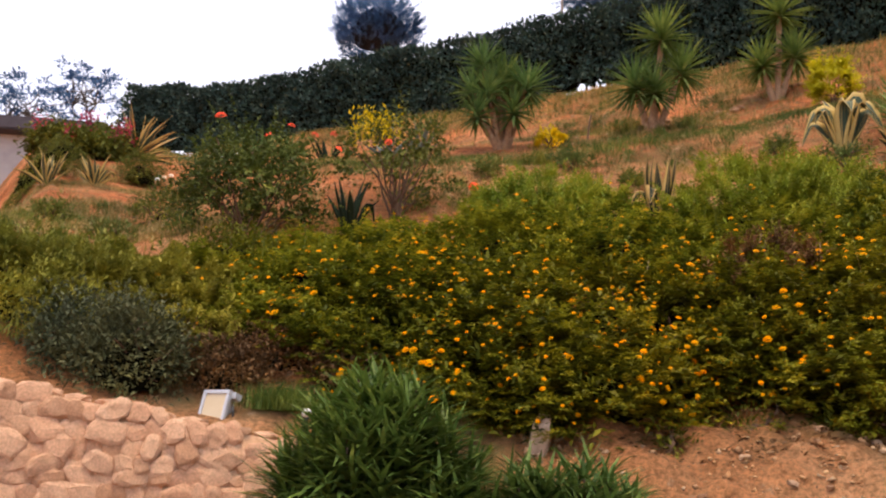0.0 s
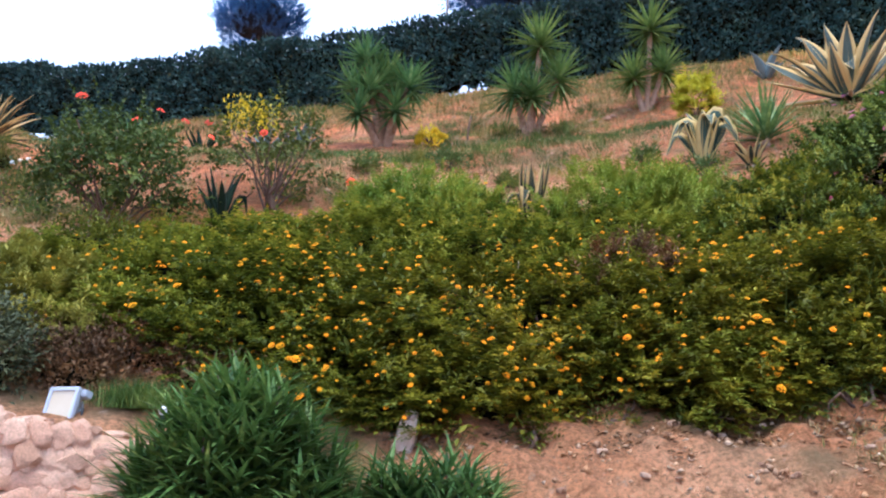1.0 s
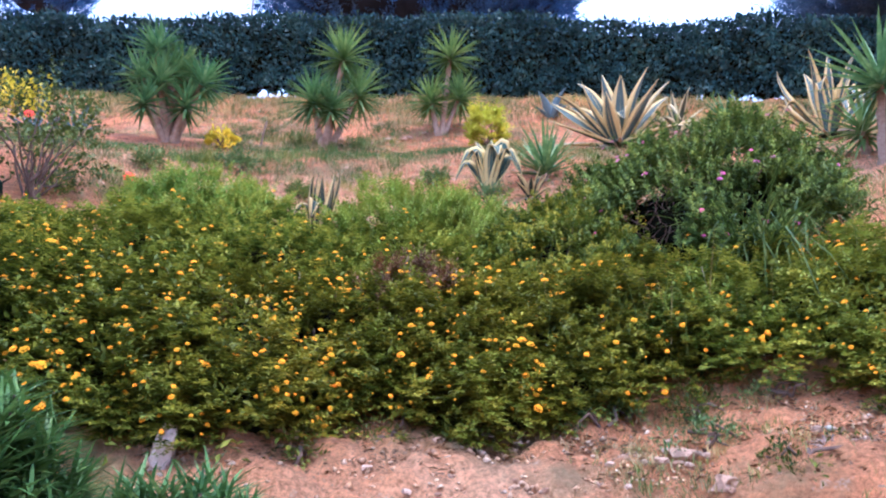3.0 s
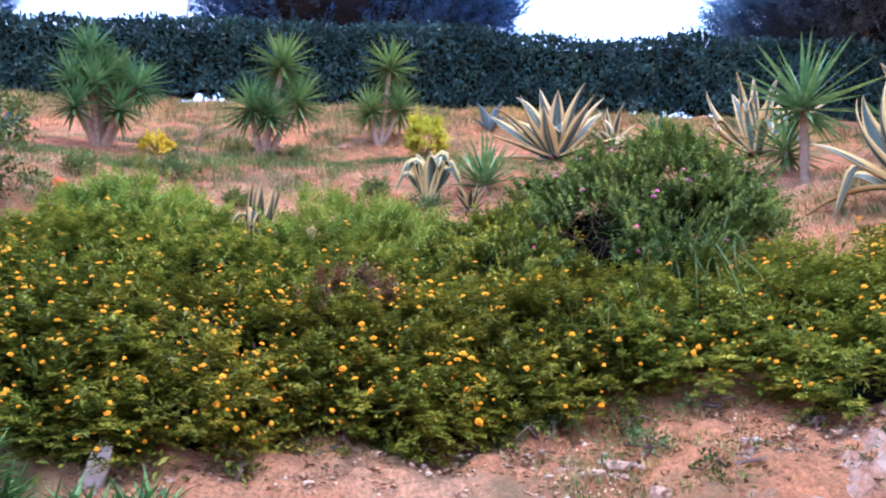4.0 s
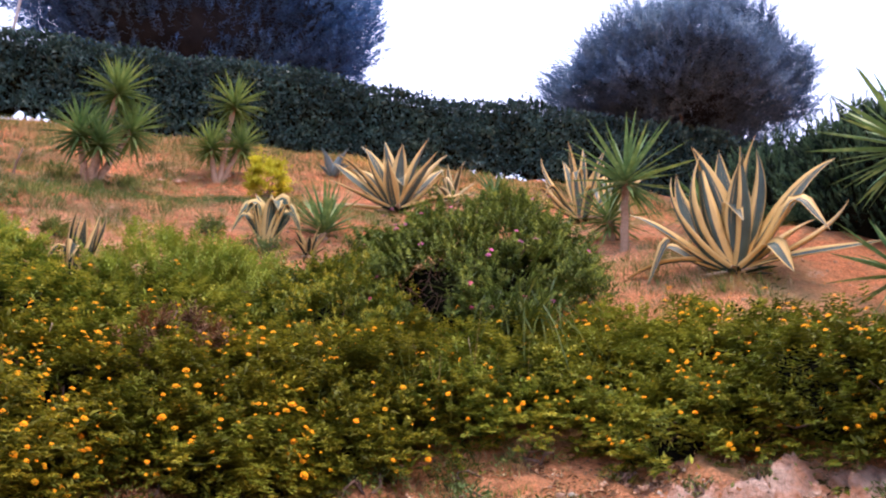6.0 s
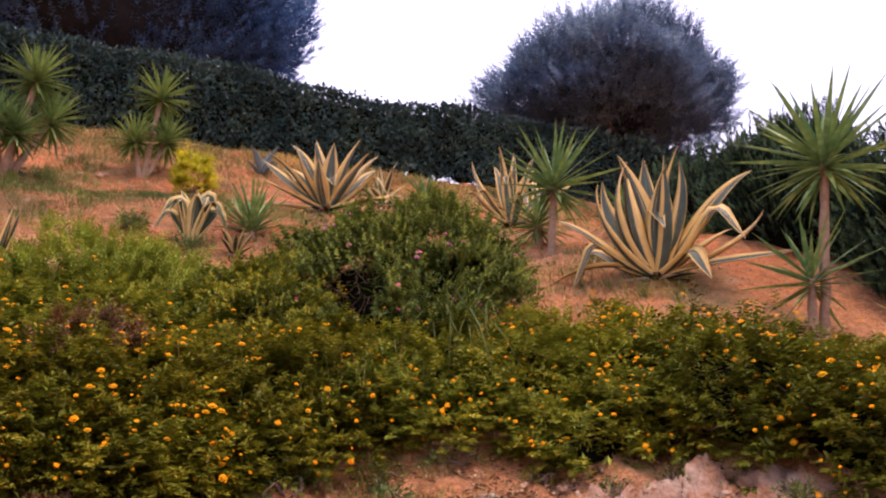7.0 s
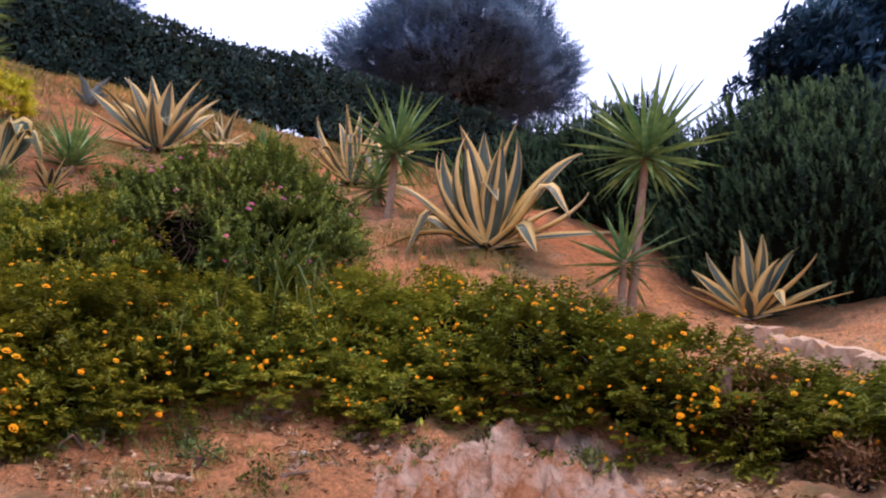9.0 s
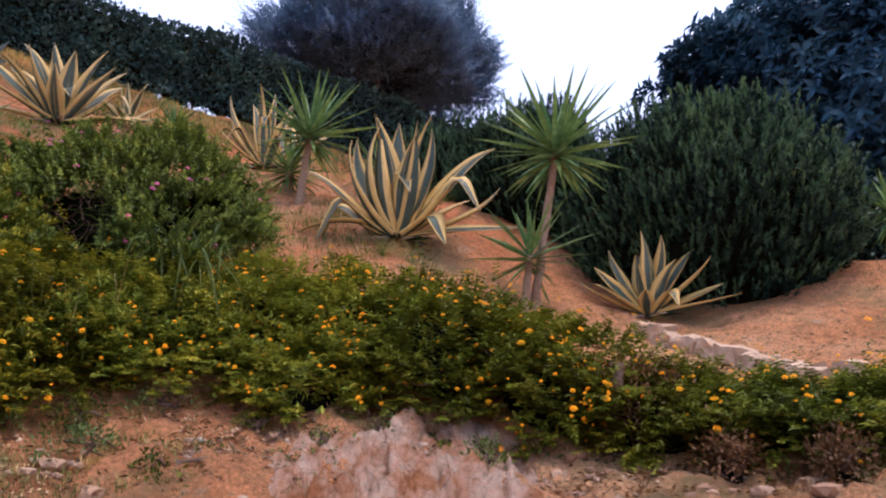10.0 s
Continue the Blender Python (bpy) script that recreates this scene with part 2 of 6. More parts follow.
FIG = leaf_material("hazy_broad_tree_leaf", [(0.0, (0.006804, 0.02415, 0.04658)), (0.6, (0.02835, 0.07546, 0.1273)), (1.0, (0.08503, 0.169, 0.2359))], rough=0.5, patch=0.5, through=0.2, grain=1.2, vary=False)
YUCCA = leaf_material("yucca_leaf", [(0.0, (0.06317, 0.1265, 0.04224)), (0.6, (0.1527, 0.253, 0.0836)), (1.0, (0.3369, 0.429, 0.1672))], rough=0.4)
GRASS = leaf_material("green_grass_blade", [(0.0, (0.06804, 0.1026, 0.02457)), (0.6, (0.1501, 0.1901, 0.04914)), (1.0, (0.3542, 0.3262, 0.1106))])
TURF = leaf_material("soft_green_grass", [(0.0, (0.035, 0.070, 0.0150)), (0.6, (0.085, 0.135, 0.0280)), (1.0, (0.190, 0.230, 0.0600))], vary=False)
BLUEGRASS = leaf_material("arching_strap_leaf", [(0.0, (0.03084, 0.05355, 0.009029)), (0.6, (0.07197, 0.1004, 0.01774)), (1.0, (0.1714, 0.1874, 0.03871))])
STRAW = leaf_material("straw_blade", [(0.0, (0.28, 0.19, 0.08)), (0.6, (0.45, 0.32, 0.14)), (1.0, (0.58, 0.45, 0.24))])
FLOWER = leaf_material("orange_yellow_petal", [(0.0, (0.95, 0.26, 0.003)), (0.5, (0.97, 0.40, 0.004)), (1.0, (0.97, 0.55, 0.010))], rough=0.9, patch=4, through=0.3)
FLOWER.node_tree.nodes["Principled BSDF"].inputs["Specular IOR Level"].default_value = 0.05
RED = leaf_material("red_petal", [(0.0, (0.75, 0.04, 0.02)), (1.0, (0.90, 0.12, 0.05))], patch=3)
PINK = leaf_material("pink_petal", [(0.0, (0.45, 0.06, 0.22)), (1.0, (0.62, 0.15, 0.34))], patch=3)
MAGENTA = leaf_material("magenta_bract", [(0.0, (0.36, 0.032, 0.096)), (1.0, (0.56, 0.08, 0.176))], patch=3)
WHITE = leaf_material("white_petal", [(0.0, (0.75, 0.74, 0.72)), (1.0, (0.85, 0.85, 0.84))], patch=3)
MAUVE = leaf_material("mauve_petal", [(0.0, (0.40, 0.22, 0.55)), (1.0, (0.55, 0.38, 0.7))], patch=3)
AGAVE = agave_material("variegated_agave", (0.060, 0.086, 0.064), (0.68, 0.45, 0.140), 0.63)
AGAVE_BLUE = agave_material("blue_agave", (0.12, 0.16, 0.15), (0.22, 0.26, 0.22), 0.70)
AGAVE_DARK = agave_material("dark_agave", (0.018, 0.030, 0.018), (0.04, 0.06, 0.03), 0.75, 0.06)
AGAVE_MID = agave_material("narrow_margined_agave", (0.075, 0.095, 0.060), (0.62, 0.50, 0.22), 0.56)
EARTH = earth_material()
STONE = stone_material("wall_stone", (0.64, 0.37, 0.225), (0.88, 0.59, 0.40), (0.80, 0.48, 0.31))
EDGESTONE = stone_material("edging_stone", (0.40, 0.265, 0.165), (0.54, 0.38, 0.25), (0.48, 0.33, 0.215))
LIME = stone_material("limestone", (0.36, 0.19, 0.10), (0.52, 0.32, 0.19), (0.64, 0.45, 0.31))
MORTAR = plain_material("lime_mortar", (0.46, 0.27, 0.155), (0.62, 0.39, 0.245), 12, 0.95, 0.8)
AGAVE_PALE = agave_material("broad_margined_agave", (0.070, 0.094, 0.070), (0.68, 0.47, 0.160), 0.60)
RUBBLE = leaf_material("mixed_rubble", [(0.0, (0.26, 0.11, 0.05)), (0.5, (0.44, 0.24, 0.13)), (0.85, (0.52, 0.34, 0.22)), (1.0, (0.66, 0.52, 0.40))], rough=0.95, patch=3, through=0.0)
BARK = plain_material("grey_bark", (0.05, 0.042, 0.036), (0.12, 0.10, 0.085), 30, 0.9, 0.8)
TRUNK = plain_material("yucca_bark", (0.24, 0.14, 0.08), (0.40, 0.26, 0.16), 26, 0.9, 0.9)
TWIG = plain_material("brown_twig", (0.06, 0.032, 0.018), (0.15, 0.085, 0.05), 20, 0.9, 0.3)
DRYSTALK = plain_material("pale_dry_stalk", (0.42, 0.31, 0.20), (0.60, 0.48, 0.34), 20, 0.9, 0.3)
# Near-black: the shade among the leaves, put into the colour.
CORE = plain_material("inner_shade_black", (0.003, 0.0035, 0.002), (0.009, 0.009, 0.005), 9, 1.0, 0.6)
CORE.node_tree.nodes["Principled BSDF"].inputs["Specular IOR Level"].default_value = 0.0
ALU = plain_material("grey_painted_metal", (0.50, 0.54, 0.60), (0.60, 0.63, 0.68), 6, 0.45, 0.0, 0.3)
LAMPGLASS = plain_material("cream_lamp_glass", (0.52, 0.43, 0.28), (0.62, 0.53, 0.37), 4, 0.25, 0.0)
DARKMETAL = plain_material("dark_metal", (0.03, 0.03, 0.035), (0.06, 0.06, 0.06), 8, 0.5, 0.0, 0.5)
OPAL = plain_material("opal_glass", (0.78, 0.78, 0.80), (0.85, 0.85, 0.86), 4, 0.2, 0.0)
RENDER = plain_material("grey_plaster", (0.30, 0.30, 0.31), (0.40, 0.40, 0.40), 3, 0.9, 0.3)
ROOF = plain_material("dark_roof_edge", (0.030, 0.030, 0.045), (0.06, 0.055, 0.07), 5, 0.8, 0.3)
POLE = plain_material("weathered_pole", (0.28, 0.25, 0.22), (0.38, 0.34, 0.30), 10, 0.8, 0.2)
STUMPWOOD = plain_material("brown_stump_wood", (0.10, 0.055, 0.032), (0.21, 0.12, 0.07), 18, 0.9, 0.6)
# Dark blue-grey: inner shade of the crowns, put into the colour.
TREE_CORE = plain_material("tree_shade_blue", (0.012, 0.017, 0.026), (0.028, 0.036, 0.050), 3, 1.0, 0.6)
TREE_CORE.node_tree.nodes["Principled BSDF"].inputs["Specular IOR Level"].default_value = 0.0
OUTCROP = rock_material()
WHITESTONE = plain_material("pale_grey_stone", (0.62, 0.42, 0.29), (0.80, 0.60, 0.44), 7, 0.9, 0.8)
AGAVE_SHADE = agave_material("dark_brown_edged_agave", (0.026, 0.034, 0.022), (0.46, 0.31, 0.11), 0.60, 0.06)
AGAVE_NARROW = agave_material("blue_green_agave", (0.050, 0.080, 0.054), (0.56, 0.41, 0.14), 0.60, 0.10)


# ---- the lie of the land ----
def ease(a, b, x):
    t = np.clip((x - a) / (b - a), 0, 1)
    return t * t * (3 - 2 * t)


UPHILL = radians(24)
BANK = np.array([(0, -1.6), (2.7, -1.6), (3.0, -1.1), (3.4, -0.1), (4.3, 0.3), (5, 0.75), (6.6, 1.93), (9, 3.72), (11, 4.85), (12.6, 6.05), (13.6, 6.95), (14.2, 7.15), (16, 7.3), (40, 6.5), (400, -10)])
SHOULDER = np.array([(6, 13.0), (8, 14.8), (10, 16.2), (12, 17.2), (16, 19.3), (20, 20.3), (30, 18.0)])
WALLED = np.array([(0, -1.6), (3.74, -1.6), (3.84, 0.05)])


def slope(x, y):
    """Height of the smooth hillside: a bowl round the driveway that straightens towards the hedge."""
    x, y = np.asarray(x, float), np.asarray(y, float)
    d = np.hypot(x, y)
    u = x * math.sin(UPHILL) + y * math.cos(UPHILL)
    az = np.degrees(np.arctan2(x, y))
    s = ease(7, 13, d)
    rho = d * (1 - s) + s * np.maximum(u, 0)
    zr = sum(np.interp(rho + o * np.minimum(1, rho / 8), BANK[:, 0], BANK[:, 1]) for o in (-0.25, 0, 0.25)) / 3
    zl = np.where(rho < 3.84, np.interp(rho, WALLED[:, 0], WALLED[:, 1]), zr)
    w = 1 - ease(-2, 4, az)
    z = zr * (1 - w) + zl * w
    k = (1 - 0.42 * ease(62, 85, az) * (1 - 0.65 * ease(7.2, 9.4, d))) * (1 - 0.30 * ease(8, 26, -az) * ease(5, 7, d) * (1 - ease(10, 16, d)))
    z = np.where(z > 0, z * k, z)
    # the far shoulder of the hill, which climbs evenly to the hedge's end
    w = ease(9, 22, -az) * (1 - ease(28, 33, -az)) * ease(6, 8.5, d) * (1 - ease(22, 30, d))
    z = z + w * np.maximum(0, d * np.tan(np.radians(np.interp(d, SHOULDER[:, 0], SHOULDER[:, 1]))) - z)
    back = ease(95, 130, np.abs(az - 24))
    return 1.6 + z * (1 - back) - 1.6 * back


def lumps(x, y):
    x, y = np.asarray(x, float), np.asarray(y, float)
    n = 0.05 * np.sin(1.9 * x + 0.7 * y) * np.sin(1.3 * y - 0.8 * x + 1) + 0.028 * np.sin(5.1 * x + 1.1 * y) * np.sin(4.3 * y - 2 * x)
    n += 0.014 * np.sin(11.7 * x - 3.1 * y + 2) * np.sin(10.3 * y + 4 * x)
    return n * ease(3.2, 4.0, np.hypot(x, y))


def ground(x, y):
    return float(slope(x, y) + lumps(x, y))


# ---- building helpers ----
rng = np.random.default_rng(7)


def unit(a):
    return a / np.maximum(np.linalg.norm(a, axis=-1, keepdims=True), 1e-9)


def mesh_of(name, verts, faces, mat, smooth=False, uv=None):
    """A mesh from numpy arrays; every face has the same number of corners."""
    me = bpy.data.meshes.new(name)
    verts, faces = np.asarray(verts, np.float32), np.asarray(faces, np.int32)
    k = faces.shape[1]
    me.vertices.add(len(verts))
    me.vertices.foreach_set("co", verts.ravel())
    me.loops.add(faces.size)
    me.loops.foreach_set("vertex_index", faces.ravel())
    me.polygons.add(len(faces))
    me.polygons.foreach_set("loop_start", np.arange(0, faces.size, k, dtype=np.int32))
    if smooth:
        me.polygons.foreach_set("use_smooth", np.ones(len(faces), bool))
    if uv is not None:
        layer = me.uv_layers.new(name="UVMap")
        layer.data.foreach_set("uv", np.asarray(uv, np.float32)[faces.ravel()].ravel())
    me.update(calc_edges=True)
    me.materials.append(mat)
    return me


def mesh_bm(name, bm, mat, smooth=False):
    me = bpy.data.meshes.new(name)
    bm.to_mesh(me)
    bm.free()
    if smooth:
        me.polygons.foreach_set("use_smooth", np.ones(len(me.polygons), bool))
    me.materials.append(mat)
    return me


def part(name, me, parent, label="", kind="", m=None):
    ob = new(name, me)
    ob.parent = parent
    if m is not None:
        ob.matrix_basis = m
    return tagged(ob, label, kind=kind)


def thing(name, label, category, group="", x=0.0, y=0.0, z=None, turn=0.0, sink=0.03):
    ob = new(name)
    ob.empty_display_size = 0.2
    ob.matrix_basis = pose(x, y, ground(x, y) - sink if z is None else z, 0, 0, turn)
    return tagged(ob, label, category, group)


def leaf_arrays(P, D, N, L, W, fold=0.25):
    """Pointed leaves folded along the rib: base P, way D, face N."""
    n = len(P)
    D = unit(D)
    S = unit(np.cross(D, N))
    N = np.cross(S, D)
    L, W = np.broadcast_to(L, n)[:, None], np.broadcast_to(W, n)[:, None]
    v = np.empty((n, 4, 3))
    v[:, 0] = P
    v[:, 1] = P + D * L * 0.45 + S * W * 0.5 + N * W * fold
    v[:, 2] = P + D * L - N * L * 0.12
    v[:, 3] = P + D * L * 0.45 - S * W * 0.5 + N * W * fold
    i = np.arange(n)[:, None] * 4
    f = np.concatenate([i + [[0, 3, 2]], i + [[0, 2, 1]]])
    return v.reshape(-1, 3), f


def leaves(name, P, D, N, L, W, mat, fold=0.25):
    return mesh_of(name, *leaf_arrays(P, D, N, L, W, fold), mat)


def blade_arrays(P, D, L, W, droop, segs=4, fold=0.2, up=(0, 0, 1), taper=1.0):
    """Sword-shaped blades that droop, with a channel along the middle."""
    n = len(P)
    D = unit(np.asarray(D, float))
    L, W, droop = (np.broadcast_to(a, n)[:, None] for a in (L, W, droop))
    side = unit(np.cross(D, np.array(up) + 0.001 * D + np.array([0.003, 0.002, 0])))
    nor = np.cross(side, D)
    rows = []
    for k in range(segs + 1):
        t = k / segs
        c = P + D * L * t - np.array([0, 0, 1.0]) * L * droop * t * t
        w = W * (0.75 + 0.25 * min(1, t * 4)) * max(0.03, 1 - t ** 2.2 * taper)
        rows += [c - side * w / 2 + nor * w * fold, c, c + side * w / 2 + nor * w * fold]
    v = np.stack(rows, 1)
    m = 3 * (segs + 1)
    q = []
    for k in range(segs):
        a = 3 * k
        q += [[a, a + 1, a + 4, a + 3], [a + 1, a + 2, a + 5, a + 4]]
    f = (np.arange(n)[:, None, None] * m + np.array(q)[None]).reshape(-1, 4)
    return v.reshape(-1, 3), f


def join(*arrays):
    vs, fs, o = [], [], 0
    for v, f in arrays:
        vs.append(v), fs.append(np.asarray(f) + o)
        o += len(v)
    return np.concatenate(vs), np.concatenate(fs)


def tube_arrays(pts, radii, sides=7, rough=0.0):
    pts = np.asarray(pts, float)
    n = len(pts)
    tan = unit(np.gradient(pts, axis=0))
    ref = np.array([1.0, 0.13, 0.07]) if abs(tan[0][0]) < 0.8 else np.array([0.1, 1, 0.1])
    a = unit(np.cross(tan, ref))
    b = np.cross(tan, a)
    ang = np.linspace(0, 2 * np.pi, sides, endpoint=False)
    r = np.asarray(radii, float)[:, None, None] * (1 + rough * rng.uniform(-1, 1, (n, sides, 1)))
    v = pts[:, None] + r * (np.cos(ang)[None, :, None] * a[:, None] + np.sin(ang)[None, :, None] * b[:, None])
    f = []
    for k in range(n - 1):
        for j in range(sides):
            j2 = (j + 1) % sides
            f.append([k * sides + j, k * sides + j2, (k + 1) * sides + j2, (k + 1) * sides + j])
    v = v.reshape(-1, 3)
    for cap, base in ((pts[0], 0), (pts[-1], (n - 1) * sides)):
        v = np.concatenate([v, cap[None]])
        c = len(v) - 1
        f += [[base + j, base + (j + 1) % sides, c, c] for j in range(sides)]
    return v, np.array(f)


def tube(name, pts, radii, mat, sides=7, rough=0.0):
    v, f = tube_arrays(pts, radii, sides, rough)
    bm = bmesh.new()
    vs = [bm.verts.new(p) for p in v]
    for q in f:
        bm.faces.new([vs[i] for i in dict.fromkeys(q.tolist())])
    return mesh_bm(name, bm, mat, True)


def bend(a, b, sag=0.0, n=5, wob=0.02):
    a, b = np.array(a, float), np.array(b, float)
    t = np.linspace(0, 1, n)[:, None]
    w = rng.normal(0, wob, (n, 3)) * (t * (1 - t) * 4)
    return a + (b - a) * t + w + np.array([0, 0, 1.0]) * sag * 4 * t * (1 - t)


def ball_dirs(n, low=-0.3):
    z = rng.uniform(low, 1, n)
    a = rng.uniform(0, 2 * np.pi, n)
    r = np.sqrt(1 - z * z)
    return np.stack([r * np.cos(a), r * np.sin(a), z], 1)


def crown_points(clumps, per, radii, clump_r, low=-0.3, inner=0.62, flat=1.0, rise=0.25):
    """Leaf places in many small clumps over and inside an uneven crown: place, way out, clump number."""
    d = ball_dirs(clumps, low)
    dist = inner + (1.06 - inner) * np.sqrt(rng.uniform(0, 1, len(d)))
    c = d * np.array(radii) * dist[:, None]
    cr = clump_r * rng.uniform(0.6, 1.3, len(d))
    i = np.repeat(np.arange(len(d)), per)
    g = rng.normal(0, 0.5, (len(i), 3)) * np.array([1, 1, flat])
    P = c[i] + g * cr[i][:, None]
    out = unit(unit(d[i] / np.array(radii)) + 0.9 * unit(g) + np.array([0, 0, rise]))
    return P, out, c


def scatter_leaves(P, out, size, ratio, spread=0.7, level=0.45):
    n = len(P)
    D = unit(out + rng.normal(0, spread, (n, 3)))
    N = unit(np.array([0, 0, 1.0]) + 0.6 * out + rng.normal(0, level, (n, 3)))
    L = size * rng.uniform(0.55, 1.25, n)
    return D, N, L, L * ratio


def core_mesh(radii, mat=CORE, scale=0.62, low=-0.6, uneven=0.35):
    """Lumpy dark solid whose colour stands for the shade inside a dense bush."""
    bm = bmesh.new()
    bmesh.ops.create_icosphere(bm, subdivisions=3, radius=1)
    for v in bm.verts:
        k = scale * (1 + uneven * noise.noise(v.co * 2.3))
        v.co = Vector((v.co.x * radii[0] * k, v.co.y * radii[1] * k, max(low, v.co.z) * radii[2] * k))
    return mesh_bm("shade_solid", bm, mat, True)


def head_flowers(P, out, r):
    """Domed flower heads of small round florets."""
    n = len(P)
    out = unit(out)
    a = unit(np.cross(out, np.array([0.31, 0.2, 0.93])))
    b = np.cross(out, a)
    r = np.broadcast_to(r, n)[:, None]
    vs, fs, m = [], [], 0
    for ring, count, lift in ((0.0, 1, 0.62), (0.55, 5, 0.45), (0.95, 8, 0.08)):
        for k in range(count):
            t = 2 * np.pi * (k + 0.3 * count) / count
            jitter = rng.normal(0, 0.08, (n, 1))
            c = P + r * ((ring + jitter) * (math.cos(t) * a + math.sin(t) * b) + lift * out)
            w = r * 0.34
            tip = unit(out + ring * (math.cos(t) * a + math.sin(t) * b))
            for g in range(5):
                p = 2 * np.pi * g / 5
                vs.append(c + w * (math.cos(p) * a + math.sin(p) * b) - tip * w * 0.25)
            vs.append(c + tip * w * 0.35)
            fs += [[m + g, m + (g + 1) % 5, m + 5] for g in range(5)]
            m += 6
    v = np.stack(vs, 1)
    f = (np.arange(n)[:, None, None] * m + np.array(fs)[None]).reshape(-1, 3)
    return v.reshape(-1, 3), f


def shoot_arrays(P, way, ln, k, leaf, ratio, open_out=0.9, bare=0.12, sag=0.25, small_tip=0.55, young=None, level=0.0):
    """Leafy shoots: leaves in crossed pairs along a stem that arches from P along way. young: where along it the pale growth begins."""
    n = len(P)
    way = unit(way)
    a = unit(np.cross(way, np.array([0.21, 0.34, 0.92]) + rng.normal(0, 0.3, (n, 3))))
    b = np.cross(way, a)
    t = np.tile(np.linspace(bare, 1, k), n)
    j = np.tile(np.arange(k), n)
    R = lambda q: np.repeat(q, k, 0)
    l = np.repeat(np.broadcast_to(ln, n), k)
    c = R(P) + R(way) * (l * t)[:, None] - np.array([0, 0, 1.0]) * (sag * l * t * t)[:, None]
    s = np.where(j % 2 == 0, 1.0, -1.0)[:, None]
    side = np.where((j // 2 % 2 == 0)[:, None], R(a), R(b)) * s
    D = unit(R(way) * (0.35 + 0.55 * t)[:, None] + side * open_out + rng.normal(0, 0.16, (len(t), 3)))
    N = unit(R(way) * 0.9 + np.array([0, 0, 0.7]) + rng.normal(0, 0.2, (len(t), 3)))
    if level:
        flatter = np.array([1, 1, 1 - level])
        D, N = unit(D * flatter), unit(N * (1 - level) + np.array([0, 0, 1.0]) + rng.normal(0, 0.22, N.shape))
    L = leaf * (1 - small_tip * t ** 2) * rng.uniform(0.8, 1.2, len(t))
    if young is None:
        return leaf_arrays(c, D, N, L, L * ratio)
    tip = t + np.repeat(rng.normal(0, 0.16, n), k) > young
    return [leaf_arrays(c[q], D[q], N[q], L[q], L[q] * ratio) for q in (~tip, tip)]


# ---- ground: one sheet from the driveway over the hillside to the horizon ----
def build_ground():
    r = np.concatenate([[0.05, 0.6, 1.4, 2.2], np.arange(2.6, 8, 0.055), np.arange(8, 17, 0.14), np.geomspace(17, 900, 34)])
    fine = np.arange(-52, 112, 0.45)
    az = np.radians(np.concatenate([fine, np.arange(112, 308, 6)]))
    R, A = np.meshgrid(r, az, indexing="ij")
    X, Y = R * np.sin(A), R * np.cos(A)
    Z = slope(X, Y) + lumps(X, Y)
    crag = ease(2.8, 3.3, R) * (1 - ease(4.2, 4.8, R)) * ease(-1, 5, np.degrees(A))
    rough = np.array([noise.fractal(Vector((x, y, 0.3)) * 4.5, 0.6, 2.2, 5) if g > 0 else 0.0 for x, y, g in zip(X.ravel(), Y.ravel(), crag.ravel())]).reshape(X.shape)
    Z += crag * 0.055 * rough
    n, m = R.shape
    i, j = np.meshgrid(np.arange(n - 1), np.arange(m), indexing="ij")
    j2 = (j + 1) % m
    f = np.stack([i * m + j, (i + 1) * m + j, (i + 1) * m + j2, i * m + j2], -1).reshape(-1, 4)
    v = np.stack([X, Y, Z], -1).reshape(-1, 3)
    ob = new("ground", mesh_of("ground", v, f[:, ::-1], EARTH, True))
    tagged(ob, "steep reddish dry earth hillside with straw patches", "ground", kind="structure")


build_ground()


# ---- clipped hedge along the crest ----
NORMAL = np.array([math.sin(UPHILL), math.cos(UPHILL), 0])
ALONG = np.array([math.cos(UPHILL), -math.sin(UPHILL), 0])


def hedge_floor(v):
    """How high the leaves begin: gaps near the foot let the sky through."""
    return 0.06 + 0.05 * np.sin(2.1 * v) ** 2 + 0.30 * hedge_gap(v)


def hedge_gap(v):
    g = 0.75 * np.exp(-((v + 3.35) / 0.50) ** 2) * (0.7 + 0.3 * np.sin(17 * v)) + 0.25 * np.exp(-((v + 2.2) / 0.3) ** 2)
    g = g + ease(3.8, 4.6, v) * (1 - ease(8.6, 9.4, v)) * np.clip(0.15 + 0.75 * np.sin(4.7 * v + 1) * np.sin(2.9 * v) + 0.35 * np.sin(11 * v), 0, 1)
    return np.clip(g, 0, 0.45 + 0.2 * np.sin(23 * v) * np.sin(9 * v))


def hedge_top(v):
    return 1.78 + 0.05 * np.sin(1.3 * v) + 0.035 * np.sin(3.9 * v + 1) + 0.10 * np.exp(-((v - 0.3) / 3.0) ** 2) - 0.10 * np.exp(-((v - 4.9) / 0.5) ** 2) + 0.16 * ease(5.2, 6.6, v)


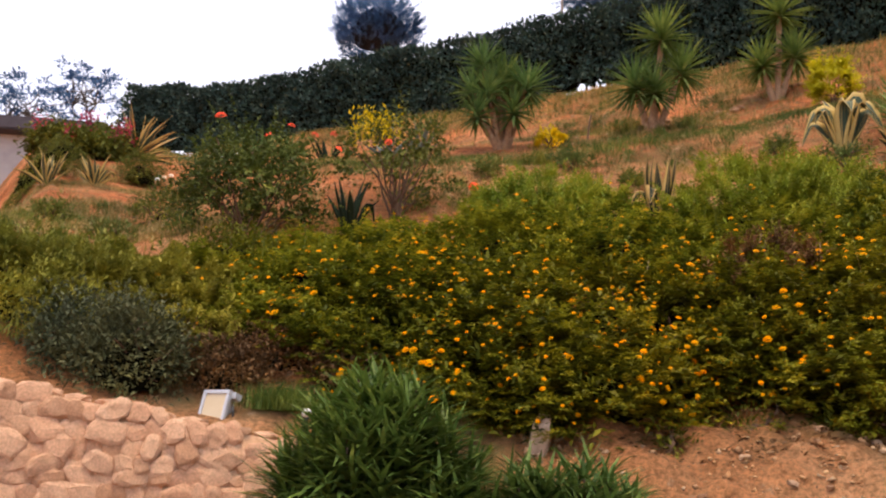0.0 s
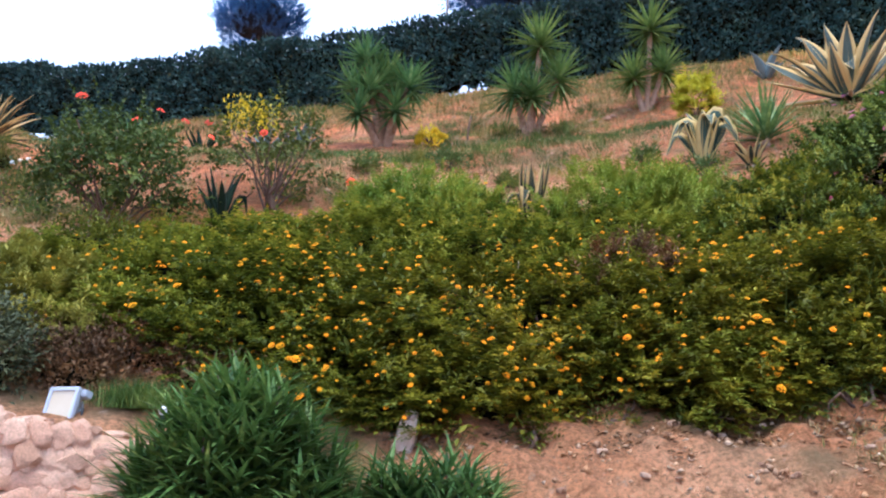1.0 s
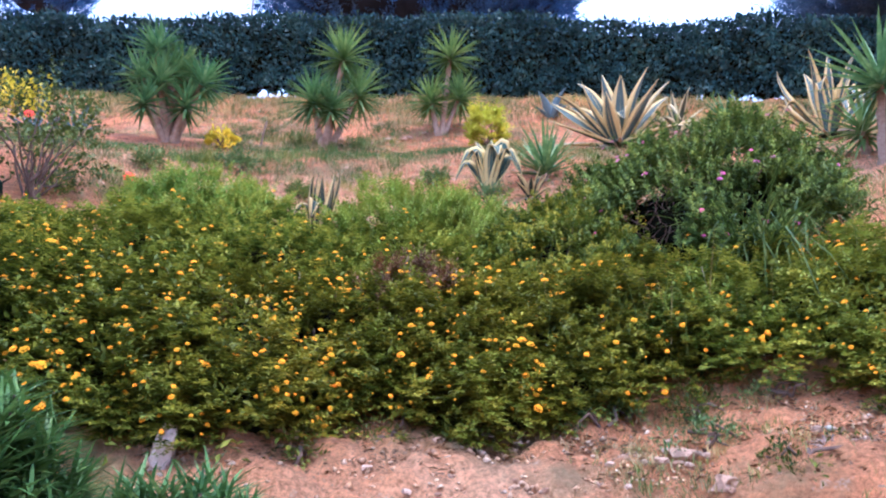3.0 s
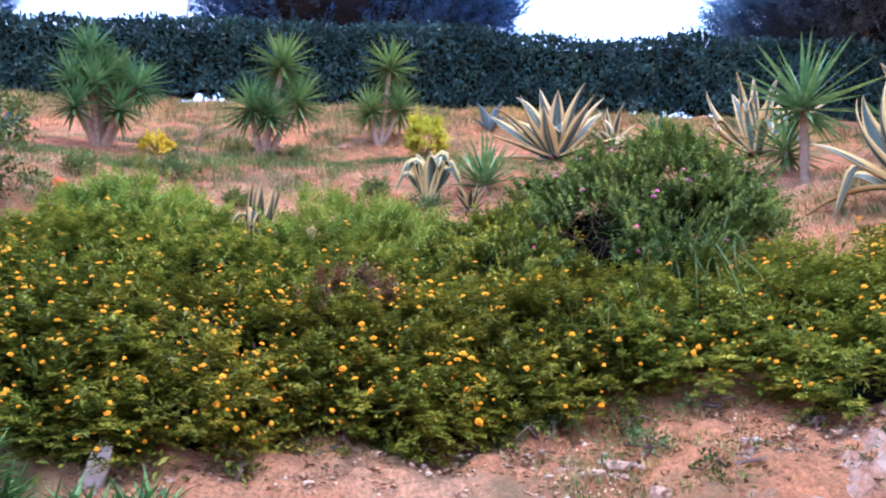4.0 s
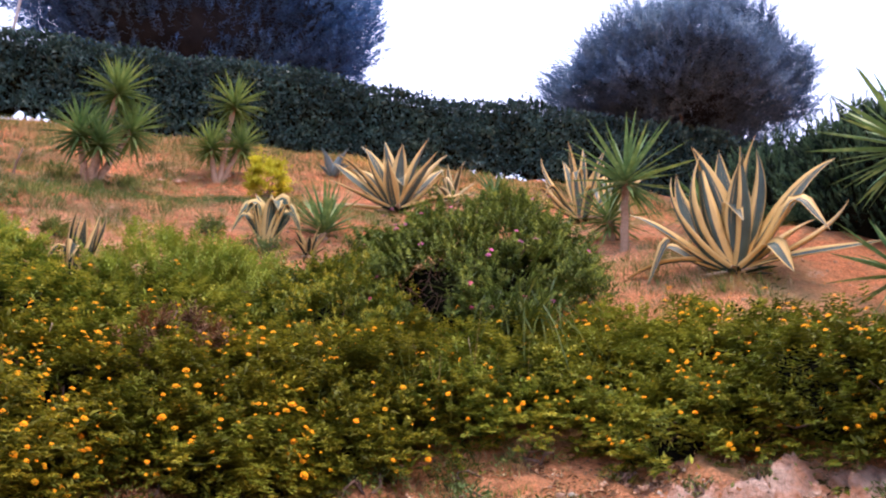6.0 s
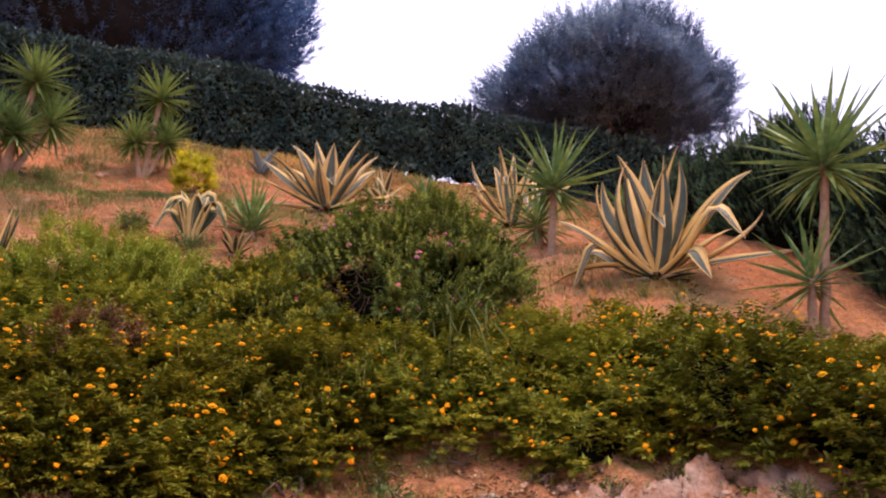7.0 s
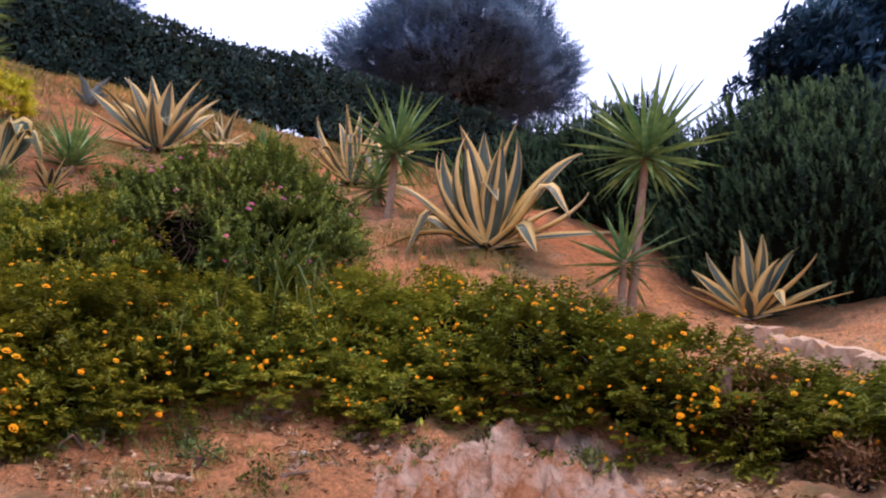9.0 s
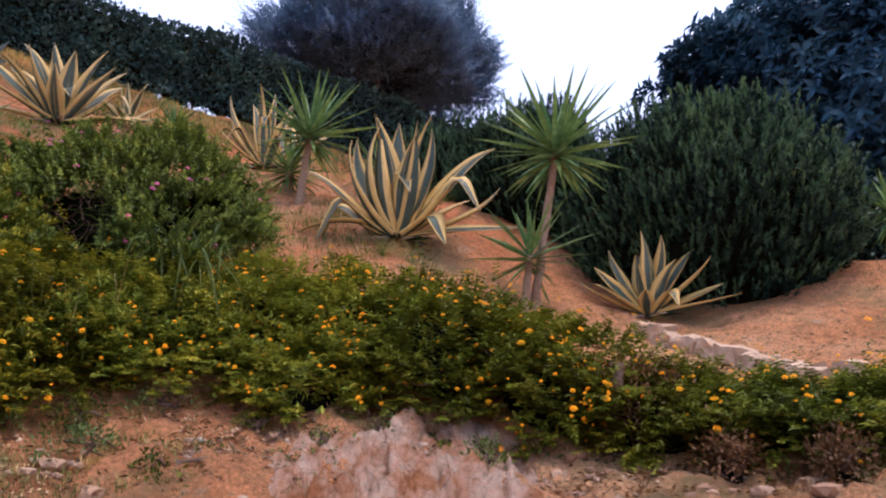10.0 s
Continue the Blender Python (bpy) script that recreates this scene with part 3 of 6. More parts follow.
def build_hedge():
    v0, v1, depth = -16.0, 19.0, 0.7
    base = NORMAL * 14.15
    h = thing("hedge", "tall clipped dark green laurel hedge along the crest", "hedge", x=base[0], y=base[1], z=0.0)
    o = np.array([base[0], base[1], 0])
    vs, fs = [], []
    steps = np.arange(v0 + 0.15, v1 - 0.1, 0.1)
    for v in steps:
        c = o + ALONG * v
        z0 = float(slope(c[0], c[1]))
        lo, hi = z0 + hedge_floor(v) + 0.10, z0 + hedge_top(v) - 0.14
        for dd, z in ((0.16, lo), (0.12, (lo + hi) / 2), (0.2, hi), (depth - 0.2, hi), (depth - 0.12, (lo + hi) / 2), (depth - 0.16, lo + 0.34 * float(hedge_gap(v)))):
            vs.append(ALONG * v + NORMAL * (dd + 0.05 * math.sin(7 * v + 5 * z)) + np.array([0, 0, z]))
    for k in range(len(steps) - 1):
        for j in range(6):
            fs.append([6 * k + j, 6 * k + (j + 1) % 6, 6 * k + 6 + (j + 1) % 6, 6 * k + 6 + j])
    # Closed black shell under the leaves: the hedge's inner shade as colour.
    part("inner_core", mesh_of("hedge_core", np.array(vs), np.array(fs), CORE), h, "near-black solid painted as the shade among the leaves")
    n = 64000
    v = rng.uniform(v0, v1, n)
    side = rng.uniform(0, 1, n)
    front, top = side < 0.70, side >= 0.70
    lo, hi = hedge_floor(v), hedge_top(v)
    hgt = np.where(front, np.where(rng.uniform(0, 1, n) < 0.03, 0.03, lo + rng.normal(0, 0.035, n)) + (hi - lo) * rng.uniform(0, 1, n), hi + rng.normal(0, 0.035, n) + np.where(rng.uniform(0, 1, n) > 0.985, rng.uniform(0, 0.16, n), 0))
    bulge = 0.07 * np.sin(2.3 * v + 1.1 * np.sin(4 * hgt)) * np.sin(3.1 * hgt + v) + 0.04 * np.sin(9 * v) * np.sin(8 * hgt)
    dep = np.where(front, bulge + np.abs(rng.normal(0, 0.07, n)), rng.uniform(0, depth, n))
    P = ALONG * v[:, None] + NORMAL * dep[:, None]
    W = ALONG * v[:, None] + o
    P[:, 2] += slope(W[:, 0], W[:, 1]) + hgt
    out = np.where(front[:, None], -NORMAL + np.array([0, 0, 0.35]), np.array([0, 0, 1.0]) - 0.2 * NORMAL)
    D, N, L, Wd = scatter_leaves(P, out, 0.118, 0.5, 0.75)
    N = unit(out + rng.normal(0, 0.5, (n, 3)))
    part("foliage", leaves("hedge_leaves", P, D, N, L, Wd, HEDGE), h, "glossy dark green leaves")
    for v in np.arange(v0 + 0.3, v1, 0.45):
        p = ALONG * (v + rng.uniform(-0.1, 0.1)) + NORMAL * (0.45 + rng.uniform(-0.15, 0.15))
        z = float(slope(*(p + o)[:2]))
        a = np.array([p[0], p[1], z - 0.05])
        part("stem", tube("hedge_stem", bend(a, a + np.array([rng.uniform(-0.1, 0.1), 0, 0.8]), n=4), [0.03, 0.026, 0.022, 0.018], BARK, 5), h)


build_hedge()


# ---- stone retaining wall below the bank ----
def rock_mesh(name, mat, seed, flat=0.7, sub=2, cut=0.3):
    bm = bmesh.new()
    bmesh.ops.create_icosphere(bm, subdivisions=sub, radius=0.5)
    o = Vector((seed * 3.7, seed * 1.3, seed * 2.1))
    for v in bm.verts:
        k = 1 + cut * noise.noise(v.co * 2.2 + o) + 0.5 * cut * noise.noise(v.co * 5 + o)
        c = v.co * k
        v.co = Vector((max(-0.44, min(0.44, c.x)), max(-0.42, min(0.42, c.y)), max(-0.4, min(0.4, c.z)) * flat))
    return mesh_bm(name, bm, mat)


WALL_R = 3.76


def wall_top(az):
    return 1.66 + 0.0108 * (az - 8)


def build_wall():
    wall = new("retaining_wall")
    tagged(wall, "rough retaining wall of pale pinkish rubble stones", "wall", kind="structure")
    azs = np.arange(-1.0, 49.1, 1.0)
    vs, fs = [], []
    for a in azs:
        t = radians(-a)
        for r, z in ((WALL_R + 0.004, -0.05), (WALL_R + 0.004, wall_top(a) - 0.03), (WALL_R + 0.24, wall_top(a) - 0.02), (WALL_R + 0.24, -0.05)):
            vs.append([r * math.sin(t), r * math.cos(t), z])
    for k in range(len(azs) - 1):
        for j in range(4):
            fs.append([4 * k + j, 4 * k + 4 + j, 4 * k + 4 + (j + 1) % 4, 4 * k + (j + 1) % 4])
    for k in (0, len(azs) - 1):
        fs.append([4 * k, 4 * k + 1, 4 * k + 2, 4 * k + 3])
    part("mortar_core", mesh_of("wall_core", np.array(vs), np.array(fs), MORTAR), wall, "sandy lime mortar")
    shapes = [rock_mesh("wall_stone", STONE, s, 0.9, 2, 0.5) for s in range(10)]
    z, low = 0.04, []
    while z < 2.1:
        row = rng.uniform(0.05, 0.08) if z > 1.3 else rng.uniform(0.09, 0.13)
        a = -1.0 + rng.uniform(0, 1)
        while a < 48.5:
            w = rng.uniform(0.05, 0.12) if z > 1.3 else rng.uniform(0.1, 0.2)
            a += math.degrees(w / 2 / WALL_R)
            zz = z + rng.uniform(-0.012, 0.012)
            if zz + row * 0.35 < wall_top(a):
                t = radians(-a)
                r = WALL_R - 0.003 + rng.uniform(-0.012, 0.018)
                m = pose(r * math.sin(t), r * math.cos(t), zz, rng.uniform(-8, 8), rng.uniform(-32, 32), a + rng.uniform(-8, 8))
                m = m @ Matrix.Diagonal((w * 1.55, 0.048, row * 2.05, 1))
                me = shapes[int(rng.integers(10))]
                if z > 1.3:
                    part("stone", me, wall, m=m)
                else:
                    co = np.array([v.co for v in me.vertices]) @ np.array(m.to_3x3()).T + np.array(m.translation)
                    low.append((co, np.array([p.vertices[:] for p in me.polygons])))
            a += math.degrees(w / 2 / WALL_R) + 0.1
        z += row
    part("lower_course", mesh_of("lower_course", *join(*low), STONE), wall, "lower courses of rubble stones", "stuff")
    # loose flat stones along the top
    a = 0.0
    while a < 48:
        w = rng.uniform(0.06, 0.14)
        a += math.degrees(w / 2 / WALL_R)
        t = radians(-a)
        r = WALL_R + 0.08 + rng.uniform(-0.03, 0.05)
        m = pose(r * math.sin(t), r * math.cos(t), wall_top(a) - 0.02, rng.uniform(-10, 10), rng.uniform(-8, 8), a + rng.uniform(-15, 15))
        part("coping_stone", shapes[int(rng.integers(10))], wall, m=m @ Matrix.Diagonal((w * 1.2, 0.13, 0.055, 1)))
        a += math.degrees(w / 2 / WALL_R) + 0.1


# ---- trees beyond the hedge ----
def tree_body(name, label, x, y, crown, radii, arrays, mat, tips, trunks=1, z=None, core=0.0, low=-0.5, reach=0.7, limbs=4):
    """Trunk and limbs under a crown of leaf arrays. crown: height of the crown's middle."""
    th = thing(name, label, "tree", x=x, y=y, z=z)
    mid = np.array([0, 0, crown - th.location.z])
    v, f = join(*arrays)
    part("crown", mesh_of(name + "_crown", v + mid, f, mat), th)
    # Solid filling coloured as shade, seen through gaps in the crown.
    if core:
        part("inner_core", core_mesh(radii, TREE_CORE, core, max(-1, low), 0.2), th, "dark bluish solid painted as the crown's inner shade", m=pose(*mid))
    for k in range(trunks):
        a = 2.4 * k
        foot = np.array([0.18 * k * math.cos(a), 0.18 * k * math.sin(a), -0.1])
        fork = mid + np.array([radii[0] * 0.3 * math.cos(a + 1) * (k > 0), radii[1] * 0.3 * math.sin(a + 1) * (k > 0), -radii[2] * 0.55])
        r = 0.045 * radii[0] / math.sqrt(trunks)
        bole = part("trunk", tube("trunk", bend(foot, fork, 0, 7, 0.08), np.linspace(1.25, 0.7, 7) * r, BARK, 9, 0.12), th)
        for q in tips[rng.choice(len(tips), limbs)]:
            part("limb", tube("limb", bend(fork, mid + q * reach, 0.1, 5, 0.08), np.linspace(0.6, 0.12, 5) * r, BARK, 6), bole)
    return th


def crown_shell(n, radii, low, blunt, lobes):
    """Directions and places over a lobed, blunt-shouldered crown."""
    d = ball_dirs(n, low)
    r = (np.abs(d) ** blunt).sum(1) ** (-1 / blunt)
    k = np.array([1 + lobes * noise.noise(Vector(q) * 2.0 + Vector(radii)) + 0.6 * lobes * noise.noise(Vector(q) * 5.0) for q in d])
    return d, d * (r * k)[:, None] * np.array(radii)


def feathery_tree(name, label, x, y, crown, radii, mat, shoots, length, leaf, ratio, trunks=1, low=-0.9, core=0.8, blunt=2.5, lobes=0.16):
    """A dense crown of upright twigs with narrow leaves."""
    d, s = crown_shell(shoots, radii, low, blunt, lobes)
    s *= rng.uniform(0.72, 1.0, (shoots, 1))
    way = unit(d * np.array([0.8, 0.8, 0.5]) + np.array([0, 0, 0.75]) + rng.normal(0, 0.22, d.shape))
    ln = length * rng.uniform(0.5, 1.25, shoots)
    ln = np.where(rng.uniform(0, 1, shoots) > 0.94, ln * 1.5, ln)
    arr = shoot_arrays(s, way, ln, 16, leaf, ratio, 0.55, 0.05, 0.0, 0.45)
    return tree_body(name, label, x, y, crown, radii, [arr], mat, s, trunks, None, core, low)


def rosette_tree(name, label, x, y, crown, radii, mat, n, leaf, ratio, trunks=1, low=-0.9, core=0.9):
    """A crown of broad leaves in whorls at the twig ends."""
    d, s = crown_shell(n, radii, low, 2.2, 0.20)
    s *= rng.uniform(0.86, 1.03, (n, 1))
    out = unit(d + np.array([0, 0, 0.35]) + rng.normal(0, 0.3, d.shape))
    k = 9
    a = unit(np.cross(out, np.array([0.31, 0.2, 0.93])))
    b = np.cross(out, a)
    turn = np.tile(np.arange(k) * 2.4, n) + np.repeat(rng.uniform(0, 6.3, n), k)
    age = np.tile(np.linspace(0, 1, k), n)[:, None]
    R = lambda q: np.repeat(q, k, 0)
    side = np.cos(turn)[:, None] * R(a) + np.sin(turn)[:, None] * R(b)
    D = unit(R(out) * (0.9 - 0.8 * age) + side + rng.normal(0, 0.15, side.shape) - np.array([0, 0, 0.25]))
    L = leaf * rng.uniform(0.65, 1.2, n * k)
    arr = leaf_arrays(R(s) - R(out) * 0.08 * age, D, R(out), L, L * ratio)
    return tree_body(name, label, x, y, crown, radii, [arr], mat, s, trunks, None, core, low)


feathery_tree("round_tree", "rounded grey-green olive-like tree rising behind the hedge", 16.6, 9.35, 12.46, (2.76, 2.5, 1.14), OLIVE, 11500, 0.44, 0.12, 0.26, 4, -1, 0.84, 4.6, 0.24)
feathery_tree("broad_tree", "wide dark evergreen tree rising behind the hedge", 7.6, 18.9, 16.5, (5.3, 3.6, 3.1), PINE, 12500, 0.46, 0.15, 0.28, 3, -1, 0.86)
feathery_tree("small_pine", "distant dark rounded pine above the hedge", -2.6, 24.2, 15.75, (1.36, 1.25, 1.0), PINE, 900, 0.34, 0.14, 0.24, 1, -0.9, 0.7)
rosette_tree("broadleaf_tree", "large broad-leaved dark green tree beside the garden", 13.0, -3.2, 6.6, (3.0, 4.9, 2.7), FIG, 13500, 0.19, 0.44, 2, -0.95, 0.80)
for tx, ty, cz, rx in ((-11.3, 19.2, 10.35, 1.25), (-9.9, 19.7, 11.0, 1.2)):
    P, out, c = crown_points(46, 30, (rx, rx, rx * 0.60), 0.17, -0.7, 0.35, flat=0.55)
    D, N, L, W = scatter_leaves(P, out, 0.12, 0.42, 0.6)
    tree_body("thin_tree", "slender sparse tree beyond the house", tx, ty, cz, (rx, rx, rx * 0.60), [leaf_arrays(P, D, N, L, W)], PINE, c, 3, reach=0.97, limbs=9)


# ---- house, pole and climbing plants at the far side ----
def box_bm(bm, x0, y0, z0, x1, y1, z1, bevel=0.0):
    m = Matrix.Translation(((x0 + x1) / 2, (y0 + y1) / 2, (z0 + z1) / 2)) @ Matrix.Diagonal((x1 - x0, y1 - y0, z1 - z0, 1))
    r = bmesh.ops.create_cube(bm, size=1, matrix=m)
    if bevel:
        es = list({e for v in r["verts"] for e in v.link_edges})
        bmesh.ops.bevel(bm, geom=es, offset=bevel, segments=2, affect="EDGES")


def box(name, x0, y0, z0, x1, y1, z1, mat, bevel=0.0):
    bm = bmesh.new()
    box_bm(bm, x0, y0, z0, x1, y1, z1, bevel)
    return mesh_bm(name, bm, mat)


def build_house():
    h = thing("house", "low grey plastered house with a dark roof edge", "house", x=-11.54, y=15.99, z=5.48, turn=8)
    part("wall", box("house_wall", -4, -0.0, 0, 3.6, 3.5, 2.85, RENDER, 0.02), h)
    part("roof", box("house_roof", -4.3, -0.35, 2.85, 3.9, 3.9, 3.17, ROOF, 0.03), h, "dark flat roof edge")
    part("plinth", box("house_plinth", -4.05, -0.05, 0, 3.65, 3.55, 0.35, POLE, 0.02), h)


build_house()
pole = thing("utility_pole", "weathered pole with a wire behind the hedge", "pole", x=2.72, y=18.2)
part("shaft", tube("shaft", [(0, 0, 0), (0.05, 0, 3), (0.12, 0, 6.6)], [0.045, 0.038, 0.03], POLE, 8), pole)
part("wire", tube("wire", bend((0.1, 0, 6.5), (0.8, 3, 7.2), -0.1, 6, 0), [0.012] * 6, DARKMETAL, 4), pole)


# ---- shrubs ----
def mound(name, label, category, x, y, radii, lift, mat, clumps, per, size, ratio, clump_r, group="", low=-0.25, inner=0.5, stems=8, follow=True, hole=None, spread=0.7, turn=0.0, core=0.62, flat=1.0, rise=0.25, shoots=0, shoot=(0.18, 16), young=None, per_hub=12, gather=0.08, level=0.0, foot=None):
    """A leafy shrub whose skirt follows the ground. Returns the thing, its leaf places and where they lie in the unit crown."""
    th = thing(name, label, category, group, x=x, y=y)
    P, out, c = crown_points(clumps, per, radii, clump_r, low, inner, flat, rise)
    q0 = np.array(Matrix.Rotation(radians(turn), 3, "Z"))
    P, out, c = P @ q0.T, out @ q0.T, c @ q0.T
    E = P / max(radii[0], radii[1]) * np.array([1, 1, max(radii[0], radii[1]) / radii[2]])
    P[:, 2] += lift
    c[:, 2] += lift
    drop = lambda p: p + np.stack([0 * p[:, 0], 0 * p[:, 0], slope(p[:, 0] + x, p[:, 1] + y) - th.location.z], 1)
    if follow:
        P, c = drop(P), drop(c)
    if hole is not None:
        hc, hr = hole
        axis = unit(hc - np.array([0, 0, 1.6]))
        across = unit(np.cross(axis, np.array([0, 0, 1.0])))
        rise_ax = np.cross(across, axis)

        def clear(p, grow):
            r = p + np.array(th.location) - hc
            return ((r @ across) / hr[0]) ** 2 + ((r @ rise_ax) / hr[1]) ** 2 + np.where(r @ axis > 0.12, 9, 0) > grow
        keep = clear(P, 1 + rng.normal(0, 0.25, len(P)))
        P, out, E = P[keep], out[keep], E[keep]
        c = c[clear(c, 1.3)]
    gz = ground_array(P[:, 0] + x, P[:, 1] + y) - th.location.z
    keep = P[:, 2] > gz + 0.01
    if foot:
        keep &= foot(P[:, 0] + x, P[:, 1] + y) > 0.02
    P, out, E = P[keep], out[keep], E[keep]
    D, N, L, W = scatter_leaves(P, out, size, ratio, spread)
    arr = [leaf_arrays(P, D, N, L, W)]
    if shoots:
        hubs = max(6, shoots // per_hub)
        hub = rng.integers(0, hubs, shoots)
        d = unit(ball_dirs(hubs, low)[hub] + rng.normal(0, gather, (shoots, 3)))
        lobes = rng.uniform(0.74, 1.08, hubs)[hub] + 0.13 * np.sin(4.1 * d[:, 0] + x) * np.sin(3.7 * d[:, 1] + y) + 0.08 * np.sin(9 * d[:, 0] + 5 * d[:, 2])
        s = d * np.array(radii) * (lobes * rng.uniform(0.72, 1.0, shoots))[:, None]
        way = unit(d / np.array(radii) * radii[0] * np.array([1, 1, 1 - 0.6 * level]) + np.array([0, 0, rise]) + rng.normal(0, 0.3, d.shape) * np.array([1, 1, 1 - 0.5 * level]))
        if turn:
            s, way = s @ q0.T, way @ q0.T
        e = s / max(radii[0], radii[1]) * np.array([1, 1, max(radii[0], radii[1]) / radii[2]])
        s[:, 2] += lift
        if follow:
            s = drop(s)
        if foot:
            short = foot(s[:, 0] + x, s[:, 1] + y)
            back = np.where(short < 0.10, 0.10 - short + rng.uniform(0, 0.16, len(s)), 0.0)
            s[:, :2] += unit(np.stack([s[:, 0] + x, s[:, 1] + y], 1)) * back[:, None]
            s[:, 2] += 0.12 * back
        ok = s[:, 2] > ground_array(s[:, 0] + x, s[:, 1] + y) - th.location.z + 0.02
        if hole is not None:
            ok &= clear(s, 1.15)
        s, way, e = s[ok], way[ok], e[ok]
        ln = shoot[0] * rng.uniform(0.55, 1.25, len(s)) * np.where(rng.uniform(0, 1, len(s)) > 0.96, 1.7, 1.0)
        if young:
            old, tips = shoot_arrays(s, way, ln, shoot[1], size, ratio, young=0.70, level=level)
            arr.append(old)
            part("young_leaves", mesh_of(name + "_young", *tips, young), th, "paler young leaves")
        else:
            arr.append(shoot_arrays(s, way, ln, shoot[1], size, ratio, level=level))
        P, E = s + way * ln[:, None], unit(e)
    part("foliage", mesh_of(name + "_leaves", *join(*arr), mat), th)
    # Dark solid behind the leaves, coloured as the shrub's inner shade.
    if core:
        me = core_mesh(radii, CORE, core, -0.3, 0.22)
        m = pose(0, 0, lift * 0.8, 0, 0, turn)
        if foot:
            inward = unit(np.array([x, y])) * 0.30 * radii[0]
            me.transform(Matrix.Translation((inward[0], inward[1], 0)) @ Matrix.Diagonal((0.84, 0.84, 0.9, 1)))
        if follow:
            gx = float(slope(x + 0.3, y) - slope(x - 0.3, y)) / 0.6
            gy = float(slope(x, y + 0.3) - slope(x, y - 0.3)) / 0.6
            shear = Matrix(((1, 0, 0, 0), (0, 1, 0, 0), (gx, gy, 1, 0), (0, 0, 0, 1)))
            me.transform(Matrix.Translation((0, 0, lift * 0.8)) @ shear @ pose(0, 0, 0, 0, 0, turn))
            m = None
        part("inner_core", me, th, "near-black solid painted as the shade among the leaves", m=m)
    for q in c[rng.choice(len(c), min(stems, len(c)), replace=False)]:
        part("stem", tube("stem", bend((rng.uniform(-0.05, 0.05), rng.uniform(-0.05, 0.05), 0.0), q, 0.03, 5, 0.03), [0.012, 0.010, 0.008, 0.006, 0.004], TWIG, 5), th)
    return th, P, E


def ground_array(x, y):
    return slope(x, y) + lumps(x, y)


def outer(P, E, x, y, n, up=0.7, clumpy=False):
    """Pick leaf places on the outside that faces the sky and the open side."""
    to = unit(np.array([[-x, -y, 0.0]]))[0]
    rad = unit(E)
    seen = (np.linalg.norm(E, axis=1) > 0.90) & (rad @ to + up * rad[:, 2] > 0.28)
    pick = np.flatnonzero(seen)
    if clumpy:
        W = P[pick] + np.array([x, y, 0])
        w = np.array([noise.noise(Vector(q) * 2.6) + 0.55 * noise.noise(Vector(q) * 8.0) for q in W])
        w = np.exp(3.4 * w)
        pick = rng.choice(pick, min(n, len(pick)), replace=False, p=w / w.sum())
    else:
        pick = rng.choice(pick, min(n, len(pick)), replace=False)
    return P[pick], unit(rad[pick] * 0.6 + to * 0.55 + np.array([0, 0, 0.7]))


def polar(az, d):
    return d * math.sin(radians(az)), d * math.cos(radians(az))


# lantana: azimuth to the right of the driveway's axis, distance, width, height, flowers
LANTANA_ROWS = [
    (-17, 5.2, 0.50, 0.18, 14), (-9, 5.05, 0.56, 0.32, 46), (-3, 4.68, 0.60, 0.44, 62), (4, 4.52, 0.63, 0.48, 80), (11, 4.44, 0.64, 0.48, 84), (18, 4.74, 0.62, 0.43, 62),
    (25, 4.68, 0.61, 0.43, 54), (32, 4.80, 0.60, 0.41, 36), (39, 5.02, 0.56, 0.36, 24), (47, 5.06, 0.58, 0.38, 24), (54, 5.02, 0.58, 0.37, 40), (61, 4.94, 0.57, 0.38, 44),
    (68, 4.70, 0.56, 0.46, 48), (75, 4.58, 0.52, 0.41, 46), (82, 4.5, 0.44, 0.23, 30), (90, 4.48, 0.42, 0.19, 28), (98, 4.48, 0.42, 0.19, 18),
    (-12, 5.6, 0.50, 0.16, 10), (-4, 5.6, 0.56, 0.30, 26), (4, 5.5, 0.60, 0.42, 26), (12, 5.45, 0.60, 0.42, 20), (20, 5.55, 0.60, 0.40, 14), (28, 5.5, 0.58, 0.38, 12), (35, 5.3, 0.50, 0.30, 8),
    (0, 4.3, 0.36, 0.20, 8), (6, 4.14, 0.38, 0.24, 16), (12, 4.04, 0.38, 0.24, 18), (25.5, 4.24, 0.36, 0.22, 14), (29, 4.3, 0.34, 0.20, 8), (34, 4.5, 0.34, 0.18, 6), (56.5, 4.46, 0.32, 0.20, 6),
    (43.5, 4.98, 0.46, 0.34, 14), (36, 4.96, 0.46, 0.36, 14), (57, 5.4, 0.30, 0.18, 14), (50.5, 5.3, 0.34, 0.22, 16),
]
SKIRT = np.array([(-20, 4.05), (-5, 3.86), (3, 3.72), (7, 3.66), (12, 3.58), (15, 3.66), (18, 3.98), (20, 4.06), (24, 3.92), (28, 3.82), (31, 4.02), (34, 4.12), (40, 4.32), (48, 4.30), (53, 4.28), (56, 4.14), (59, 4.20), (62, 4.28), (66, 4.10), (68, 3.98), (79, 3.88), (100, 3.92)])


def skirt(x, y):
    """How far inside or outside the foot line of the lantana bank a place lies."""
    az = np.degrees(np.arctan2(x, y))
    return np.hypot(x, y) - np.interp(az, SKIRT[:, 0], SKIRT[:, 1]) + 0.05 * np.sin(1.1 * az) * np.sin(0.43 * az) + 0.03 * np.sin(2.7 * az)


